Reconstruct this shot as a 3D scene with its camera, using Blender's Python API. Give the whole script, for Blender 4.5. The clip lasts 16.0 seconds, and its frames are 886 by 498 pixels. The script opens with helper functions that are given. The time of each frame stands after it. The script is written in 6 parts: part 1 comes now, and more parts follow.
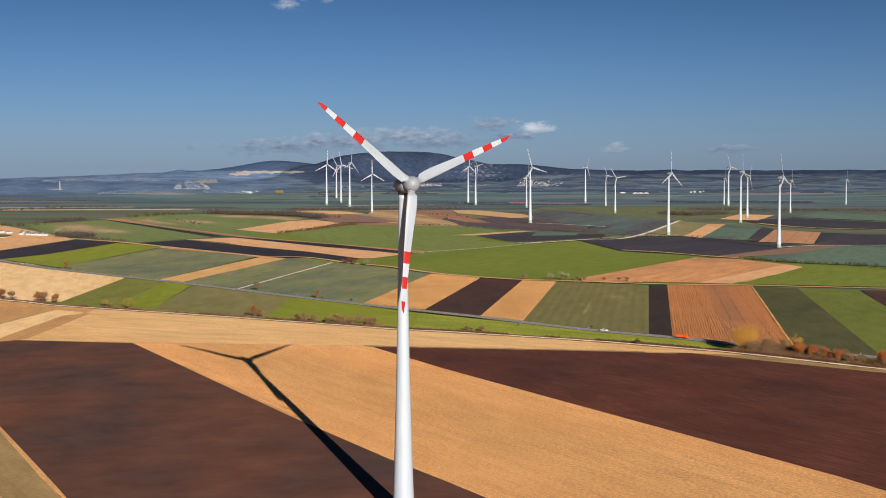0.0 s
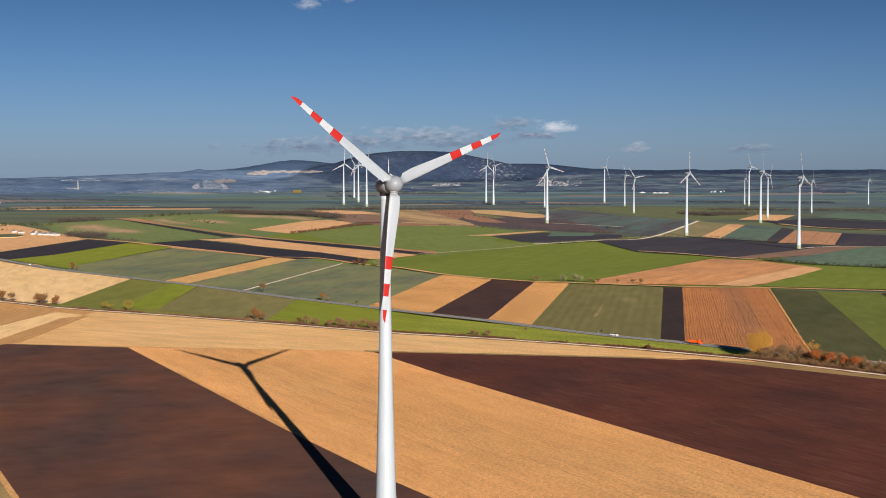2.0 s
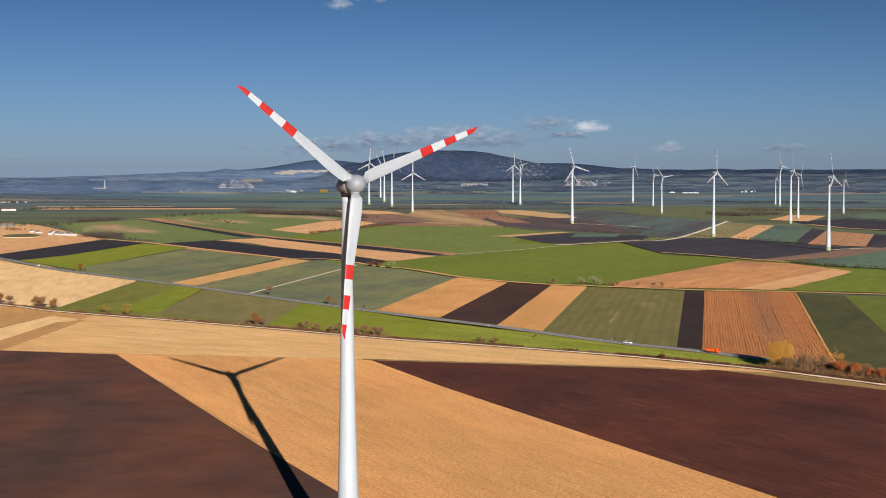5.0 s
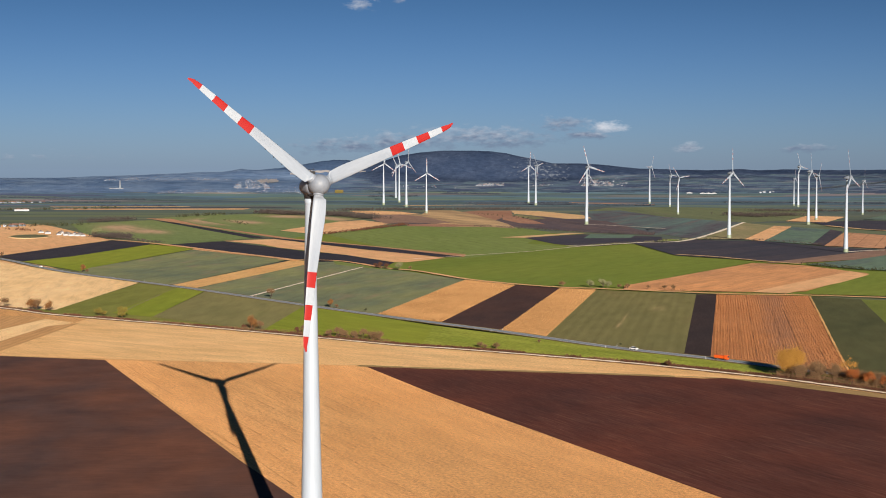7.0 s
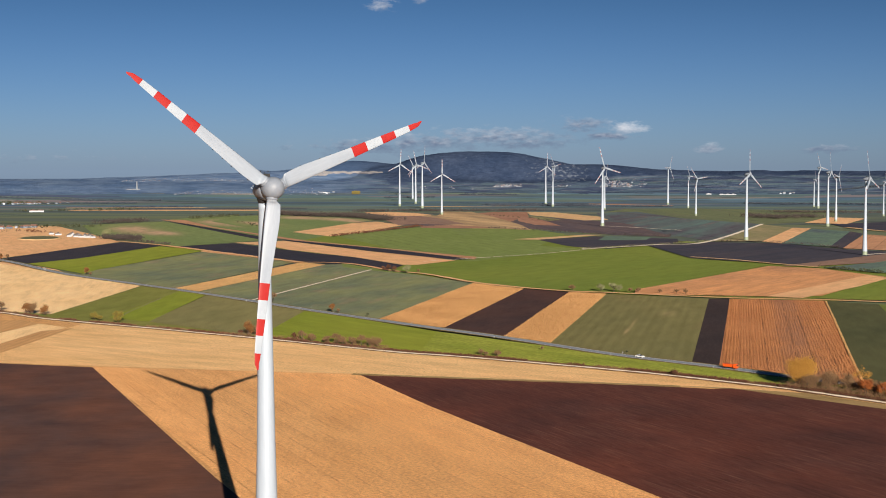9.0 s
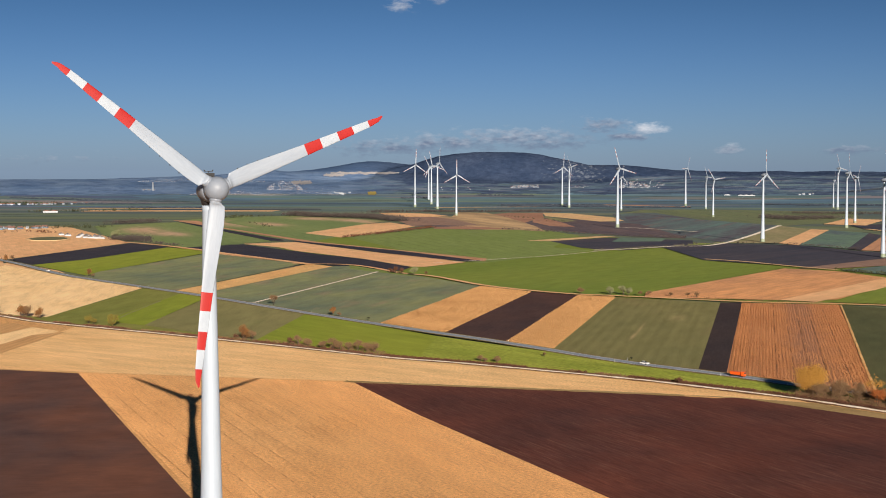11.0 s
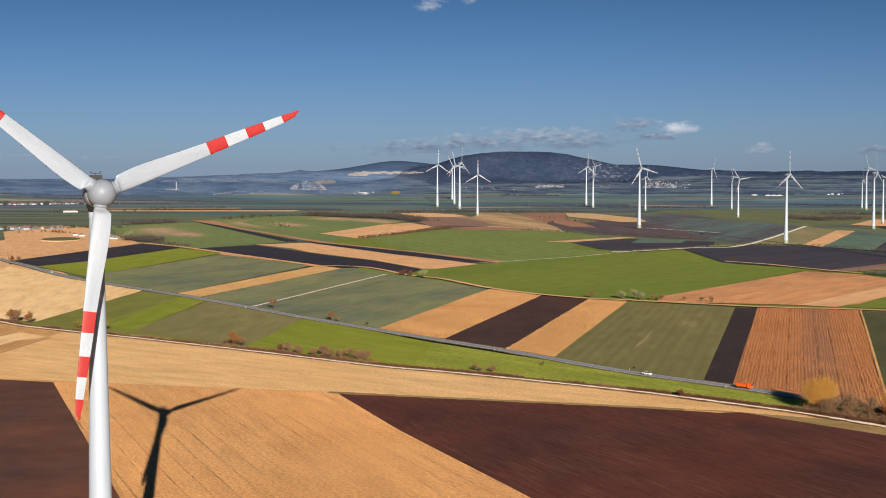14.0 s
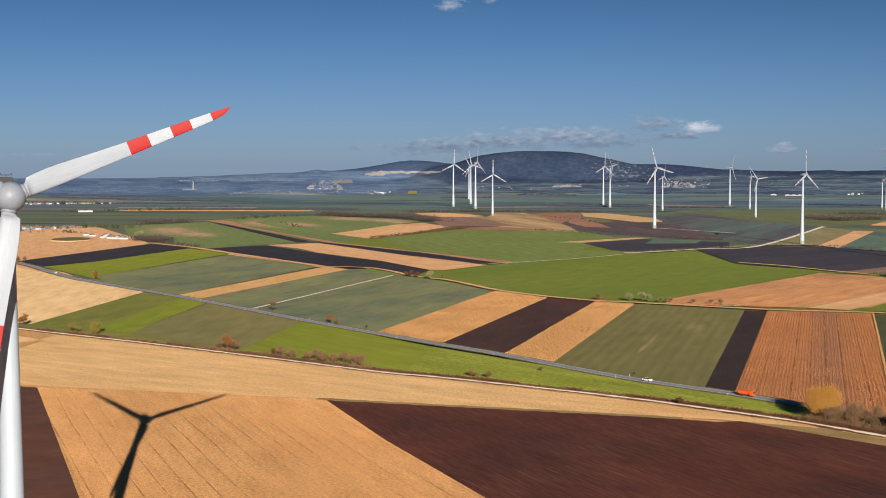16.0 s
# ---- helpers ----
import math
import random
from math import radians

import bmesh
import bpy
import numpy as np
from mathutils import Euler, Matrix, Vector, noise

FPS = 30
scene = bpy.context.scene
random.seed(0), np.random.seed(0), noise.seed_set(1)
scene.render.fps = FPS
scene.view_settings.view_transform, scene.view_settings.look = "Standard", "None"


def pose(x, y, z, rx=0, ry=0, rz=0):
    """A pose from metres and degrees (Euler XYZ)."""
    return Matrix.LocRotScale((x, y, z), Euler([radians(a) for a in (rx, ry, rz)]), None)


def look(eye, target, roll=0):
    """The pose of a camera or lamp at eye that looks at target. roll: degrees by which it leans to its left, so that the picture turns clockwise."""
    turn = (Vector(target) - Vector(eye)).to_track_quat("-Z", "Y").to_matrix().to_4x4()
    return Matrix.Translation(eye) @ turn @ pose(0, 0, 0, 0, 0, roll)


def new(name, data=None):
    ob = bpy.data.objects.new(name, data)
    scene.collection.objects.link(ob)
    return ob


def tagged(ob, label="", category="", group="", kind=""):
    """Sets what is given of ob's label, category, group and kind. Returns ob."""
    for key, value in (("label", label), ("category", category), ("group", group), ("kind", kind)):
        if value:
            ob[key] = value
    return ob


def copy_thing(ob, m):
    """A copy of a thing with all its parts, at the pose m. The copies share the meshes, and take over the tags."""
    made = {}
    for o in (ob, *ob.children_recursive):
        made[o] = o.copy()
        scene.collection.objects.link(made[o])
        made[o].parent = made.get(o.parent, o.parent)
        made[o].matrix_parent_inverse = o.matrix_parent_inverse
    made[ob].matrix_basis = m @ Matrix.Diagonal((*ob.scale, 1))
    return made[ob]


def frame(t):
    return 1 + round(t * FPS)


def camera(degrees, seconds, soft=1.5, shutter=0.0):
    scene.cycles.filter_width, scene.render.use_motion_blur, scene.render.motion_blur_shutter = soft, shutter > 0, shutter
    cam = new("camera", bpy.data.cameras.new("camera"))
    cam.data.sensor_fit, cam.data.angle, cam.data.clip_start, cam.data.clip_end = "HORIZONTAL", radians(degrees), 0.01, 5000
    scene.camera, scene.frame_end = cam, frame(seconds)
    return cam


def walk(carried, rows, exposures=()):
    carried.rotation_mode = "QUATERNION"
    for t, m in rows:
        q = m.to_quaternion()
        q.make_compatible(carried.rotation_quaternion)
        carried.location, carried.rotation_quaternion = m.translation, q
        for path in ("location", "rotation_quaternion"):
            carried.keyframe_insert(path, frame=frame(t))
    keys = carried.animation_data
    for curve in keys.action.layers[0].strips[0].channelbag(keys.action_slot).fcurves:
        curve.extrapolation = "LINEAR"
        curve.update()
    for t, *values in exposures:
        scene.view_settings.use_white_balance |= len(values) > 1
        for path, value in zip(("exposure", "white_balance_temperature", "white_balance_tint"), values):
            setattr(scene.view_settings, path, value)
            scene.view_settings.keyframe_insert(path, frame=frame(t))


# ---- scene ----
cam = camera(37.6, 16.0, soft=1.0)
# seconds, x, y, z, yaw to the left, pitch, roll
PATH = [
    (0, 9.71, -326.04, 88.43, 0.009, -3.464, -0.049),
    (0.5, 11.83, -320.77, 88.46, 0.237, -3.464, -0.045),
    (1, 13.92, -315.49, 88.44, 0.474, -3.472, -0.031),
    (1.5, 15.99, -310.18, 88.38, 0.701, -3.476, -0.031),
    (2, 18.09, -304.87, 88.34, 0.932, -3.481, -0.030),
    (2.5, 20.19, -299.51, 88.31, 1.169, -3.482, -0.022),
    (3, 22.28, -294.13, 88.26, 1.407, -3.472, -0.017),
    (3.5, 24.38, -288.72, 88.19, 1.612, -3.468, -0.016),
    (4, 26.52, -283.33, 88.14, 1.851, -3.484, -0.019),
    (6.5, 37.07, -257.07, 87.91, 2.934, -3.495, -0.006),
    (7, 39.16, -251.84, 87.87, 3.135, -3.482, 0.002),
    (7.5, 41.18, -246.64, 87.85, 3.352, -3.463, 0.014),
    (8, 43.27, -241.41, 87.88, 3.583, -3.449, 0.012),
    (8.5, 45.50, -236.16, 87.97, 3.793, -3.447, 0.010),
    (9, 47.83, -230.90, 88.11, 4.031, -3.444, -0.005),
    (11.5, 58.29, -205.79, 87.84, 5.096, -3.410, 0.029),
    (12, 60.55, -200.93, 87.98, 5.312, -3.414, 0.025),
    (12.5, 62.82, -196.11, 88.11, 5.530, -3.417, 0.004),
    (13, 65.03, -191.37, 88.13, 5.745, -3.432, 0.033),
    (13.5, 67.26, -186.76, 88.16, 5.957, -3.436, 0.043),
    (14, 69.52, -182.32, 88.21, 6.165, -3.434, 0.029),
    (14.5, 71.78, -178.07, 88.26, 6.393, -3.452, 0.037),
    (15, 74.14, -173.96, 88.33, 6.604, -3.452, 0.037),
    (15.5, 76.48, -170.04, 88.40, 6.831, -3.459, 0.030),
    (16, 78.75, -166.24, 88.50, 7.064, -3.456, 0.028),
]
walk(cam, [(t, pose(x, y, z, 90 + pitch, 0, yaw) @ pose(0, 0, 0, 0, 0, roll)) for t, x, y, z, yaw, pitch, roll in PATH])

# ---- world, sun, exposure ----
SUN_TO = Vector((83.2, -278.4, 85.0)).normalized()
SUN_EL = math.asin(SUN_TO.z)
SUN_AZ = math.atan2(SUN_TO.x, SUN_TO.y)
scene.view_settings.exposure = 0.90

world = bpy.data.worlds.new("sky")
scene.world = world
world.use_nodes = True
wt = world.node_tree
wn, wl = wt.nodes, wt.links
wn.clear()


def wmath(op, a, b=None, clamp=False):
    n = wn.new("ShaderNodeMath")
    n.operation, n.use_clamp = op, clamp
    for i, v in enumerate((a, b)):
        if v is None:
            continue
        if isinstance(v, (int, float)):
            n.inputs[i].default_value = v
        else:
            wl.new(v, n.inputs[i])
    return n.outputs[0]


sky = wn.new("ShaderNodeTexSky")
sky.sky_type, sky.sun_disc = "NISHITA", False
sky.sun_elevation, sky.sun_rotation = SUN_EL, SUN_AZ
sky.altitude, sky.air_density, sky.dust_density, sky.ozone_density = 250, 1.0, 0.6, 3.0
tc = wn.new("ShaderNodeTexCoord")
sep = wn.new("ShaderNodeSeparateXYZ")
wl.new(tc.outputs["Generated"], sep.inputs[0])
w_az = wmath("MULTIPLY", wmath("ARCTAN2", sep.outputs[0], sep.outputs[1]), 57.2958)
w_el = wmath("MULTIPLY", wmath("ARCSINE", sep.outputs[2]), 57.2958)
# soft clouds low over the hills: azimuth, elevation, half width, half height, density (degrees), whiteness
CLOUDS = (
    (4.05, 1.84, 0.72, 0.27, 1.15, 0.95), (3.1, 1.5, 1.2, 0.18, 1.05, 0.08), (2.2, 2.0, 1.4, 0.36, 0.85, 0.10),
    (-6.9, 1.05, 2.8, 0.42, 0.85, 0.12), (-1.6, 1.45, 3.2, 0.42, 1.0, 0.13), (-4.6, 1.25, 2.6, 0.40, 0.95, 0.12), (-0.4, 1.2, 2.0, 0.26, 1.0, 0.1),
    (7.5, 0.9, 0.6, 0.26, 0.9, 0.28), (12.4, 0.9, 1.2, 0.2, 0.85, 0.06), (-10.8, 1.05, 0.5, 0.14, 0.5, 0.2),
    (-6.7, 7.25, 0.6, 0.4, 0.8, 0.6), (-5.2, 7.5, 0.55, 0.3, 0.6, 0.5), (-22.0, 0.55, 5.0, 0.22, 0.35, 0.3),
)
comb = wn.new("ShaderNodeCombineXYZ")
wl.new(wmath("MULTIPLY", w_az, 1.0), comb.inputs[0])
wl.new(wmath("MULTIPLY", w_el, 2.4), comb.inputs[1])
cn = wn.new("ShaderNodeTexNoise")
cn.inputs["Scale"].default_value, cn.inputs["Detail"].default_value, cn.inputs["Roughness"].default_value = 1.5, 7, 0.62
wl.new(comb.outputs[0], cn.inputs["Vector"])
mask, weight, height = None, None, None
for az, el, hw, hh, dens, white in CLOUDS:
    dx = wmath("POWER", wmath("ABSOLUTE", wmath("DIVIDE", wmath("SUBTRACT", w_az, az), hw)), 2.0)
    dy = wmath("POWER", wmath("ABSOLUTE", wmath("DIVIDE", wmath("SUBTRACT", w_el, el), hh)), 2.0)
    g = wmath("MULTIPLY", wmath("EXPONENT", wmath("MULTIPLY", wmath("ADD", dx, dy), -1.0)), dens)
    mask = g if mask is None else wmath("MAXIMUM", mask, g)
    lift = wmath("MULTIPLY", g, wmath("ADD", wmath("MULTIPLY", wmath("DIVIDE", wmath("SUBTRACT", w_el, el), hh), 0.35), white))
    weight = wmath("ADD", g, 0.001) if weight is None else wmath("ADD", weight, g)
    height = lift if height is None else wmath("ADD", height, lift)
edge = wmath("SUBTRACT", 0.615, wmath("MULTIPLY", mask, 0.42))
cover = wmath("MULTIPLY", wmath("SUBTRACT", cn.outputs["Fac"], edge), 2.4, clamp=True)
cover = wmath("MULTIPLY", cover, wmath("MULTIPLY", mask, 3.0, clamp=True))
# lit tops, grey undersides
cn2 = wn.new("ShaderNodeTexNoise")
cn2.inputs["Scale"].default_value, cn2.inputs["Detail"].default_value = 2.2, 4
wl.new(comb.outputs[0], cn2.inputs["Vector"])
tone = wn.new("ShaderNodeMix")
tone.data_type = "RGBA"
tone.inputs[6].default_value, tone.inputs[7].default_value = (0.0894, 0.1136, 0.1682, 1), (0.3939, 0.4091, 0.4432, 1)
rel = wmath("DIVIDE", height, weight)
wl.new(wmath("ADD", wmath("MULTIPLY", wmath("SUBTRACT", cn2.outputs["Fac"], 0.5), 1.2), rel, clamp=True), tone.inputs[0])
skymul = wn.new("ShaderNodeMix")
skymul.data_type, skymul.blend_type = "RGBA", "MULTIPLY"
skymul.inputs[0].default_value = 1.0
dim = wn.new("ShaderNodeVectorMath")
dim.operation = "SCALE"
tint = wn.new("ShaderNodeMix")
tint.data_type = "RGBA"
tint.inputs[6].default_value, tint.inputs[7].default_value = (0.0248, 0.0335, 0.0615, 1), (0.0056, 0.0103, 0.0147, 1)
wl.new(wmath("POWER", wmath("DIVIDE", w_el, 11.0, clamp=True), 0.62), tint.inputs[0])
wl.new(tint.outputs[2], dim.inputs[0])
wl.new(wmath("SUBTRACT", 1.02, wmath("MULTIPLY", wmath("DIVIDE", w_az, 20.0, clamp=True), 0.07)), dim.inputs[3])
wl.new(dim.outputs[0], skymul.inputs[7])
wl.new(sky.outputs[0], skymul.inputs[6])
wmix = wn.new("ShaderNodeMix")
wmix.data_type = "RGBA"
wl.new(wmath("MULTIPLY", cover, 0.95), wmix.inputs[0])
wl.new(skymul.outputs[2], wmix.inputs[6])
wl.new(tone.outputs[2], wmix.inputs[7])
bg = wn.new("ShaderNodeBackground")
wl.new(wmix.outputs[2], bg.inputs[0])
bg.inputs[1].default_value = 1.0
wout = wn.new("ShaderNodeOutputWorld")
wl.new(bg.outputs[0], wout.inputs[0])

sun_data = bpy.data.lights.new("sun", "SUN")
sun_data.energy, sun_data.angle, sun_data.color = 5.0, radians(0.32), (1.0, 0.877, 0.738)
sun = new("sun", sun_data)
sun.matrix_world = look((200, -600, 300), Vector((200, -600, 300)) - SUN_TO)

# ---- materials ----
ALBEDO = 0.76  # the tones below are noted relative to this grey


class Nodes:
    """Short-hand for building one node material."""

    def __init__(self, name):
        self.mat = bpy.data.materials.new(name)
        self.mat.use_nodes = True
        self.t = self.mat.node_tree
        self.bsdf = next(n for n in self.t.nodes if n.type == "BSDF_PRINCIPLED")
        self.coord = self.t.nodes.new("ShaderNodeTexCoord")

    def put(self, socket, v):
        if isinstance(v, (int, float)):
            socket.default_value = v
        elif isinstance(v, tuple):
            socket.default_value = (*v, 1) if len(v) == 3 and socket.type == "RGBA" else v
        elif v is not None:
            self.t.links.new(v, socket)

    def math(self, op, a, b=None, c=None, clamp=False):
        n = self.t.nodes.new("ShaderNodeMath")
        n.operation, n.use_clamp = op, clamp
        for i, v in enumerate((a, b, c)):
            self.put(n.inputs[i], v)
        return n.outputs[0]

    def mix(self, f, a, b, blend="MIX"):
        n = self.t.nodes.new("ShaderNodeMix")
        n.data_type, n.blend_type = "RGBA", blend
        self.put(n.inputs[0], f)
        self.put(n.inputs[6], a)
        self.put(n.inputs[7], b)
        return n.outputs[2]

    def noise(self, scale, detail=4, rough=0.55, stretch=(1, 1, 1), vec=None, out="Fac"):
        m = self.t.nodes.new("ShaderNodeMapping")
        self.put(m.inputs["Scale"], stretch)
        self.t.links.new(vec or self.coord.outputs["Object"], m.inputs["Vector"])
        n = self.t.nodes.new("ShaderNodeTexNoise")
        n.inputs["Scale"].default_value, n.inputs["Detail"].default_value, n.inputs["Roughness"].default_value = scale, detail, rough
        self.t.links.new(m.outputs[0], n.inputs["Vector"])
        return n.outputs[out]

    def ramp(self, v, lo, hi):
        """0 below lo, 1 above hi."""
        n = self.t.nodes.new("ShaderNodeMapRange")
        self.put(n.inputs["Value"], v)
        n.inputs["From Min"].default_value, n.inputs["From Max"].default_value = lo, hi
        return n.outputs["Result"]

    def xyz(self):
        n = self.t.nodes.new("ShaderNodeSeparateXYZ")
        self.t.links.new(self.coord.outputs["Object"], n.inputs[0])
        return n.outputs

    def rnd(self):
        return self.t.nodes.new("ShaderNodeObjectInfo").outputs["Random"]

    def island(self):
        return self.t.nodes.new("ShaderNodeNewGeometry").outputs["Random Per Island"]

    def bump(self, h, strength=0.5, dist=0.1):
        n = self.t.nodes.new("ShaderNodeBump")
        n.inputs["Strength"].default_value, n.inputs["Distance"].default_value = strength, dist
        self.t.links.new(h, n.inputs["Height"])
        self.t.links.new(n.outputs[0], self.bsdf.inputs["Normal"])

    def done(self, color, rough=0.9, spec=0.2, metal=0.0):
        self.put(self.bsdf.inputs["Base Color"], self.mix(1.0, color, (ALBEDO, ALBEDO, ALBEDO), "MULTIPLY"))
        self.put(self.bsdf.inputs["Roughness"], rough)
        self.put(self.bsdf.inputs["Specular IOR Level"], spec)
        self.put(self.bsdf.inputs["Metallic"], metal)
        return self.mat


def field_material(name, a, b, rows=0.0, row_depth=0.3, dots=0.0, patch=0.012, relief=0.5, grain=1.3, stain=None, lines=0.0, drill=0.25, spots=(), speckle=0.45, run=0.45):
    """Farmland: two tones in broad patches, fine grain, sowing rows along the object's x axis."""
    n = Nodes(name)
    big = n.ramp(n.noise(patch, 5, 0.6, (run, 1, 1)), 0.34, 0.66)
    col = n.mix(big, a, b)
    if stain:
        col = n.mix(n.math("MULTIPLY", n.ramp(n.noise(patch * 2.3, 4, 0.6, (run * 0.67, 1, 1)), 0.55, 0.72), 0.7), col, stain)
    px, py, pz = n.xyz()
    for sx, sy, half_x, half_y, share, tone in spots:
        gx = n.math("POWER", n.math("ABSOLUTE", n.math("DIVIDE", n.math("SUBTRACT", px, sx), half_x)), 2.0)
        gy = n.math("POWER", n.math("ABSOLUTE", n.math("DIVIDE", n.math("SUBTRACT", py, sy), half_y)), 2.0)
        g = n.math("MULTIPLY", n.math("EXPONENT", n.math("MULTIPLY", n.math("ADD", gx, gy), -1.0)), share)
        g = n.math("MULTIPLY", g, n.ramp(n.noise(1.2 / half_y, 5, 0.7, (0.2, 1, 1)), 0.25, 0.6), clamp=True)
        col = n.mix(g, col, tone)
    fine = n.noise(grain, 5, 0.7)
    mid = n.noise(0.12, 4, 0.6, (0.25, 1, 1))
    streak = n.noise(0.45, 3, 0.6, (0.03, 1, 1))
    shade = n.math("ADD", n.math("MULTIPLY", n.math("SUBTRACT", n.ramp(fine, 0.25, 0.75), 0.5), speckle), n.math("ADD", n.math("SUBTRACT", n.math("MULTIPLY", mid, 0.65), 0.15), n.math("ADD", n.math("MULTIPLY", streak, drill), 0.5 - drill * 0.5)))
    h = fine
    x, y, z = n.xyz()
    if rows:
        wob = n.math("ADD", y, n.math("MULTIPLY", n.noise(0.08, 2), 1.5))
        s = n.math("ADD", n.math("MULTIPLY", n.math("SINE", n.math("MULTIPLY", wob, 6.2832 / rows)), 0.5), 0.5)
        shade = n.math("ADD", n.math("MULTIPLY", n.math("SUBTRACT", s, 0.5), row_depth), shade)
        h = n.math("ADD", h, n.math("MULTIPLY", s, row_depth))
    if dots:
        wob = n.math("ADD", n.math("ADD", y, n.math("MULTIPLY", n.math("SINE", n.math("MULTIPLY", x, 0.021)), 0.35)), n.math("MULTIPLY", n.math("SINE", n.math("ADD", n.math("MULTIPLY", x, 0.07), 1.0)), 0.15))
        f = n.math("ABSOLUTE", n.math("SUBTRACT", n.math("FRACT", n.math("DIVIDE", wob, dots)), 0.5))
        line = n.math("SUBTRACT", 1.0, n.ramp(f, 0.012, 0.045))
        line = n.math("MULTIPLY", line, n.ramp(n.noise(0.5, 4, 0.7, (0.35, 1, 1)), 0.36, 0.6))
        line = n.math("MULTIPLY", line, n.ramp(n.noise(0.02, 2), 0.3, 0.6))
        shade = n.math("SUBTRACT", shade, n.math("MULTIPLY", line, 0.42))
        h = n.math("SUBTRACT", h, n.math("MULTIPLY", line, 0.6))
    if lines:
        f = n.math("ABSOLUTE", n.math("SUBTRACT", n.math("FRACT", n.math("DIVIDE", y, lines)), 0.5))
        tram = n.math("SUBTRACT", 1.0, n.ramp(f, 0.015, 0.04))
        shade = n.math("ADD", shade, n.math("MULTIPLY", n.math("MULTIPLY", tram, n.noise(0.05, 2)), -0.6))
    col = n.mix(1.0, col, n.mix(n.ramp(shade, 0.2, 1.15), (0.55, 0.52, 0.50), (1.5, 1.5, 1.5)), "MULTIPLY")
    n.bump(h, relief, 0.35)
    return n.done(col, 0.95, 0.08)


def corn_material():
    """Harvested maize: fine stalk rows along x, a greyer trodden middle, a few open wheel lanes."""
    n = Nodes("rusty_maize_stubble")
    x, y, z = n.xyz()
    wob = n.math("ADD", y, n.math("MULTIPLY", n.noise(0.05, 2), 0.6))
    row = n.math("ADD", n.math("MULTIPLY", n.math("SINE", n.math("MULTIPLY", wob, 6.2832 / 0.9)), 0.5), 0.5)
    row = n.math("MULTIPLY", row, n.ramp(n.noise(0.35, 4, 0.7, (0.25, 1, 1)), 0.3, 0.6))
    blot = n.ramp(n.noise(0.03, 5, 0.65, (0.5, 1, 1)), 0.35, 0.68)
    col = n.mix(blot, (0.58, 0.245, 0.110), (0.72, 0.330, 0.150))
    away = n.math("ABSOLUTE", n.math("ADD", n.math("ADD", y, 36.0), n.math("MULTIPLY", n.math("SUBTRACT", n.noise(0.03, 3), 0.5), 20.0)))
    grey = n.math("SUBTRACT", 1.0, n.ramp(away, 2.0, 15.0))
    col = n.mix(n.math("MULTIPLY", grey, 0.7), col, (0.390, 0.215, 0.150))
    for at, width, tone in ((-13.0, 0.5, (0.16, 0.08, 0.05)), (-20.0, 0.7, (0.14, 0.07, 0.045)), (-27.0, 0.5, (0.16, 0.08, 0.05)), (-34.0, 0.7, (0.14, 0.07, 0.045)), (-41.0, 0.5, (0.16, 0.08, 0.05)), (-50.0, 0.6, (0.16, 0.08, 0.05)), (-7.0, 0.5, (0.16, 0.08, 0.05))):
        f = n.math("ABSOLUTE", n.math("SUBTRACT", wob, at))
        lane = n.math("MULTIPLY", n.math("SUBTRACT", 1.0, n.ramp(f, width * 0.4, width)), n.ramp(n.noise(0.03, 3), 0.35, 0.55))
        col = n.mix(n.math("MULTIPLY", lane, 0.8), col, tone)
    fine = n.noise(0.9, 5, 0.75)
    shade = n.math("ADD", n.math("MULTIPLY", row, 0.5), n.math("MULTIPLY", n.ramp(fine, 0.25, 0.75), 0.5))
    col = n.mix(1.0, col, n.mix(shade, (0.74, 0.70, 0.68), (1.22, 1.22, 1.22)), "MULTIPLY")
    n.bump(n.math("ADD", fine, row), 0.3, 0.3)
    return n.done(col, 0.95, 0.08)


def loam_material(name, dark, red, pale, streak, drag=0.18, grit=0.4, cloud=0.5):
    """Worked soil: broad dark and reddish patches, short pale drag marks along x."""
    n = Nodes(name)
    broad = n.ramp(n.noise(0.014, 5, 0.58, (cloud, 1, 1)), 0.32, 0.66)
    col = n.mix(broad, dark, red)
    mid = n.ramp(n.noise(0.06, 4, 0.6, (drag, 1, 1)), 0.3, 0.75)
    col = n.mix(1.0, col, n.mix(mid, (0.80, 0.79, 0.80), (1.2, 1.2, 1.18)), "MULTIPLY")
    marks = n.ramp(n.noise(1.1, 4, 0.72, (0.035, 1, 1)), 0.5, 0.72)
    marks = n.math("MULTIPLY", marks, n.ramp(n.noise(0.016, 4, 0.65), 0.40, 0.66))
    short = n.math("MULTIPLY", n.ramp(n.noise(1.6, 3, 0.7, (0.16, 1, 1)), 0.60, 0.74), n.ramp(n.noise(0.05, 3, 0.6), 0.46, 0.62))
    marks = n.math("MAXIMUM", marks, n.math("MULTIPLY", short, 0.8))
    col = n.mix(n.math("MULTIPLY", marks, streak), col, pale)
    furrow = n.ramp(n.noise(0.5, 3, 0.6, (0.02, 1, 1)), 0.5, 0.8)
    col = n.mix(n.math("MULTIPLY", furrow, streak * 0.5), col, tuple(c * 0.6 for c in dark))
    fine = n.noise(0.8, 5, 0.72, (0.14, 1, 1))
    col = n.mix(1.0, col, n.mix(n.ramp(fine, 0.3, 0.7), (1 - grit,) * 3, (1 + grit,) * 3), "MULTIPLY")
    n.bump(fine, grit * 2, 0.3)
    return n.done(col, 0.95, 0.08)


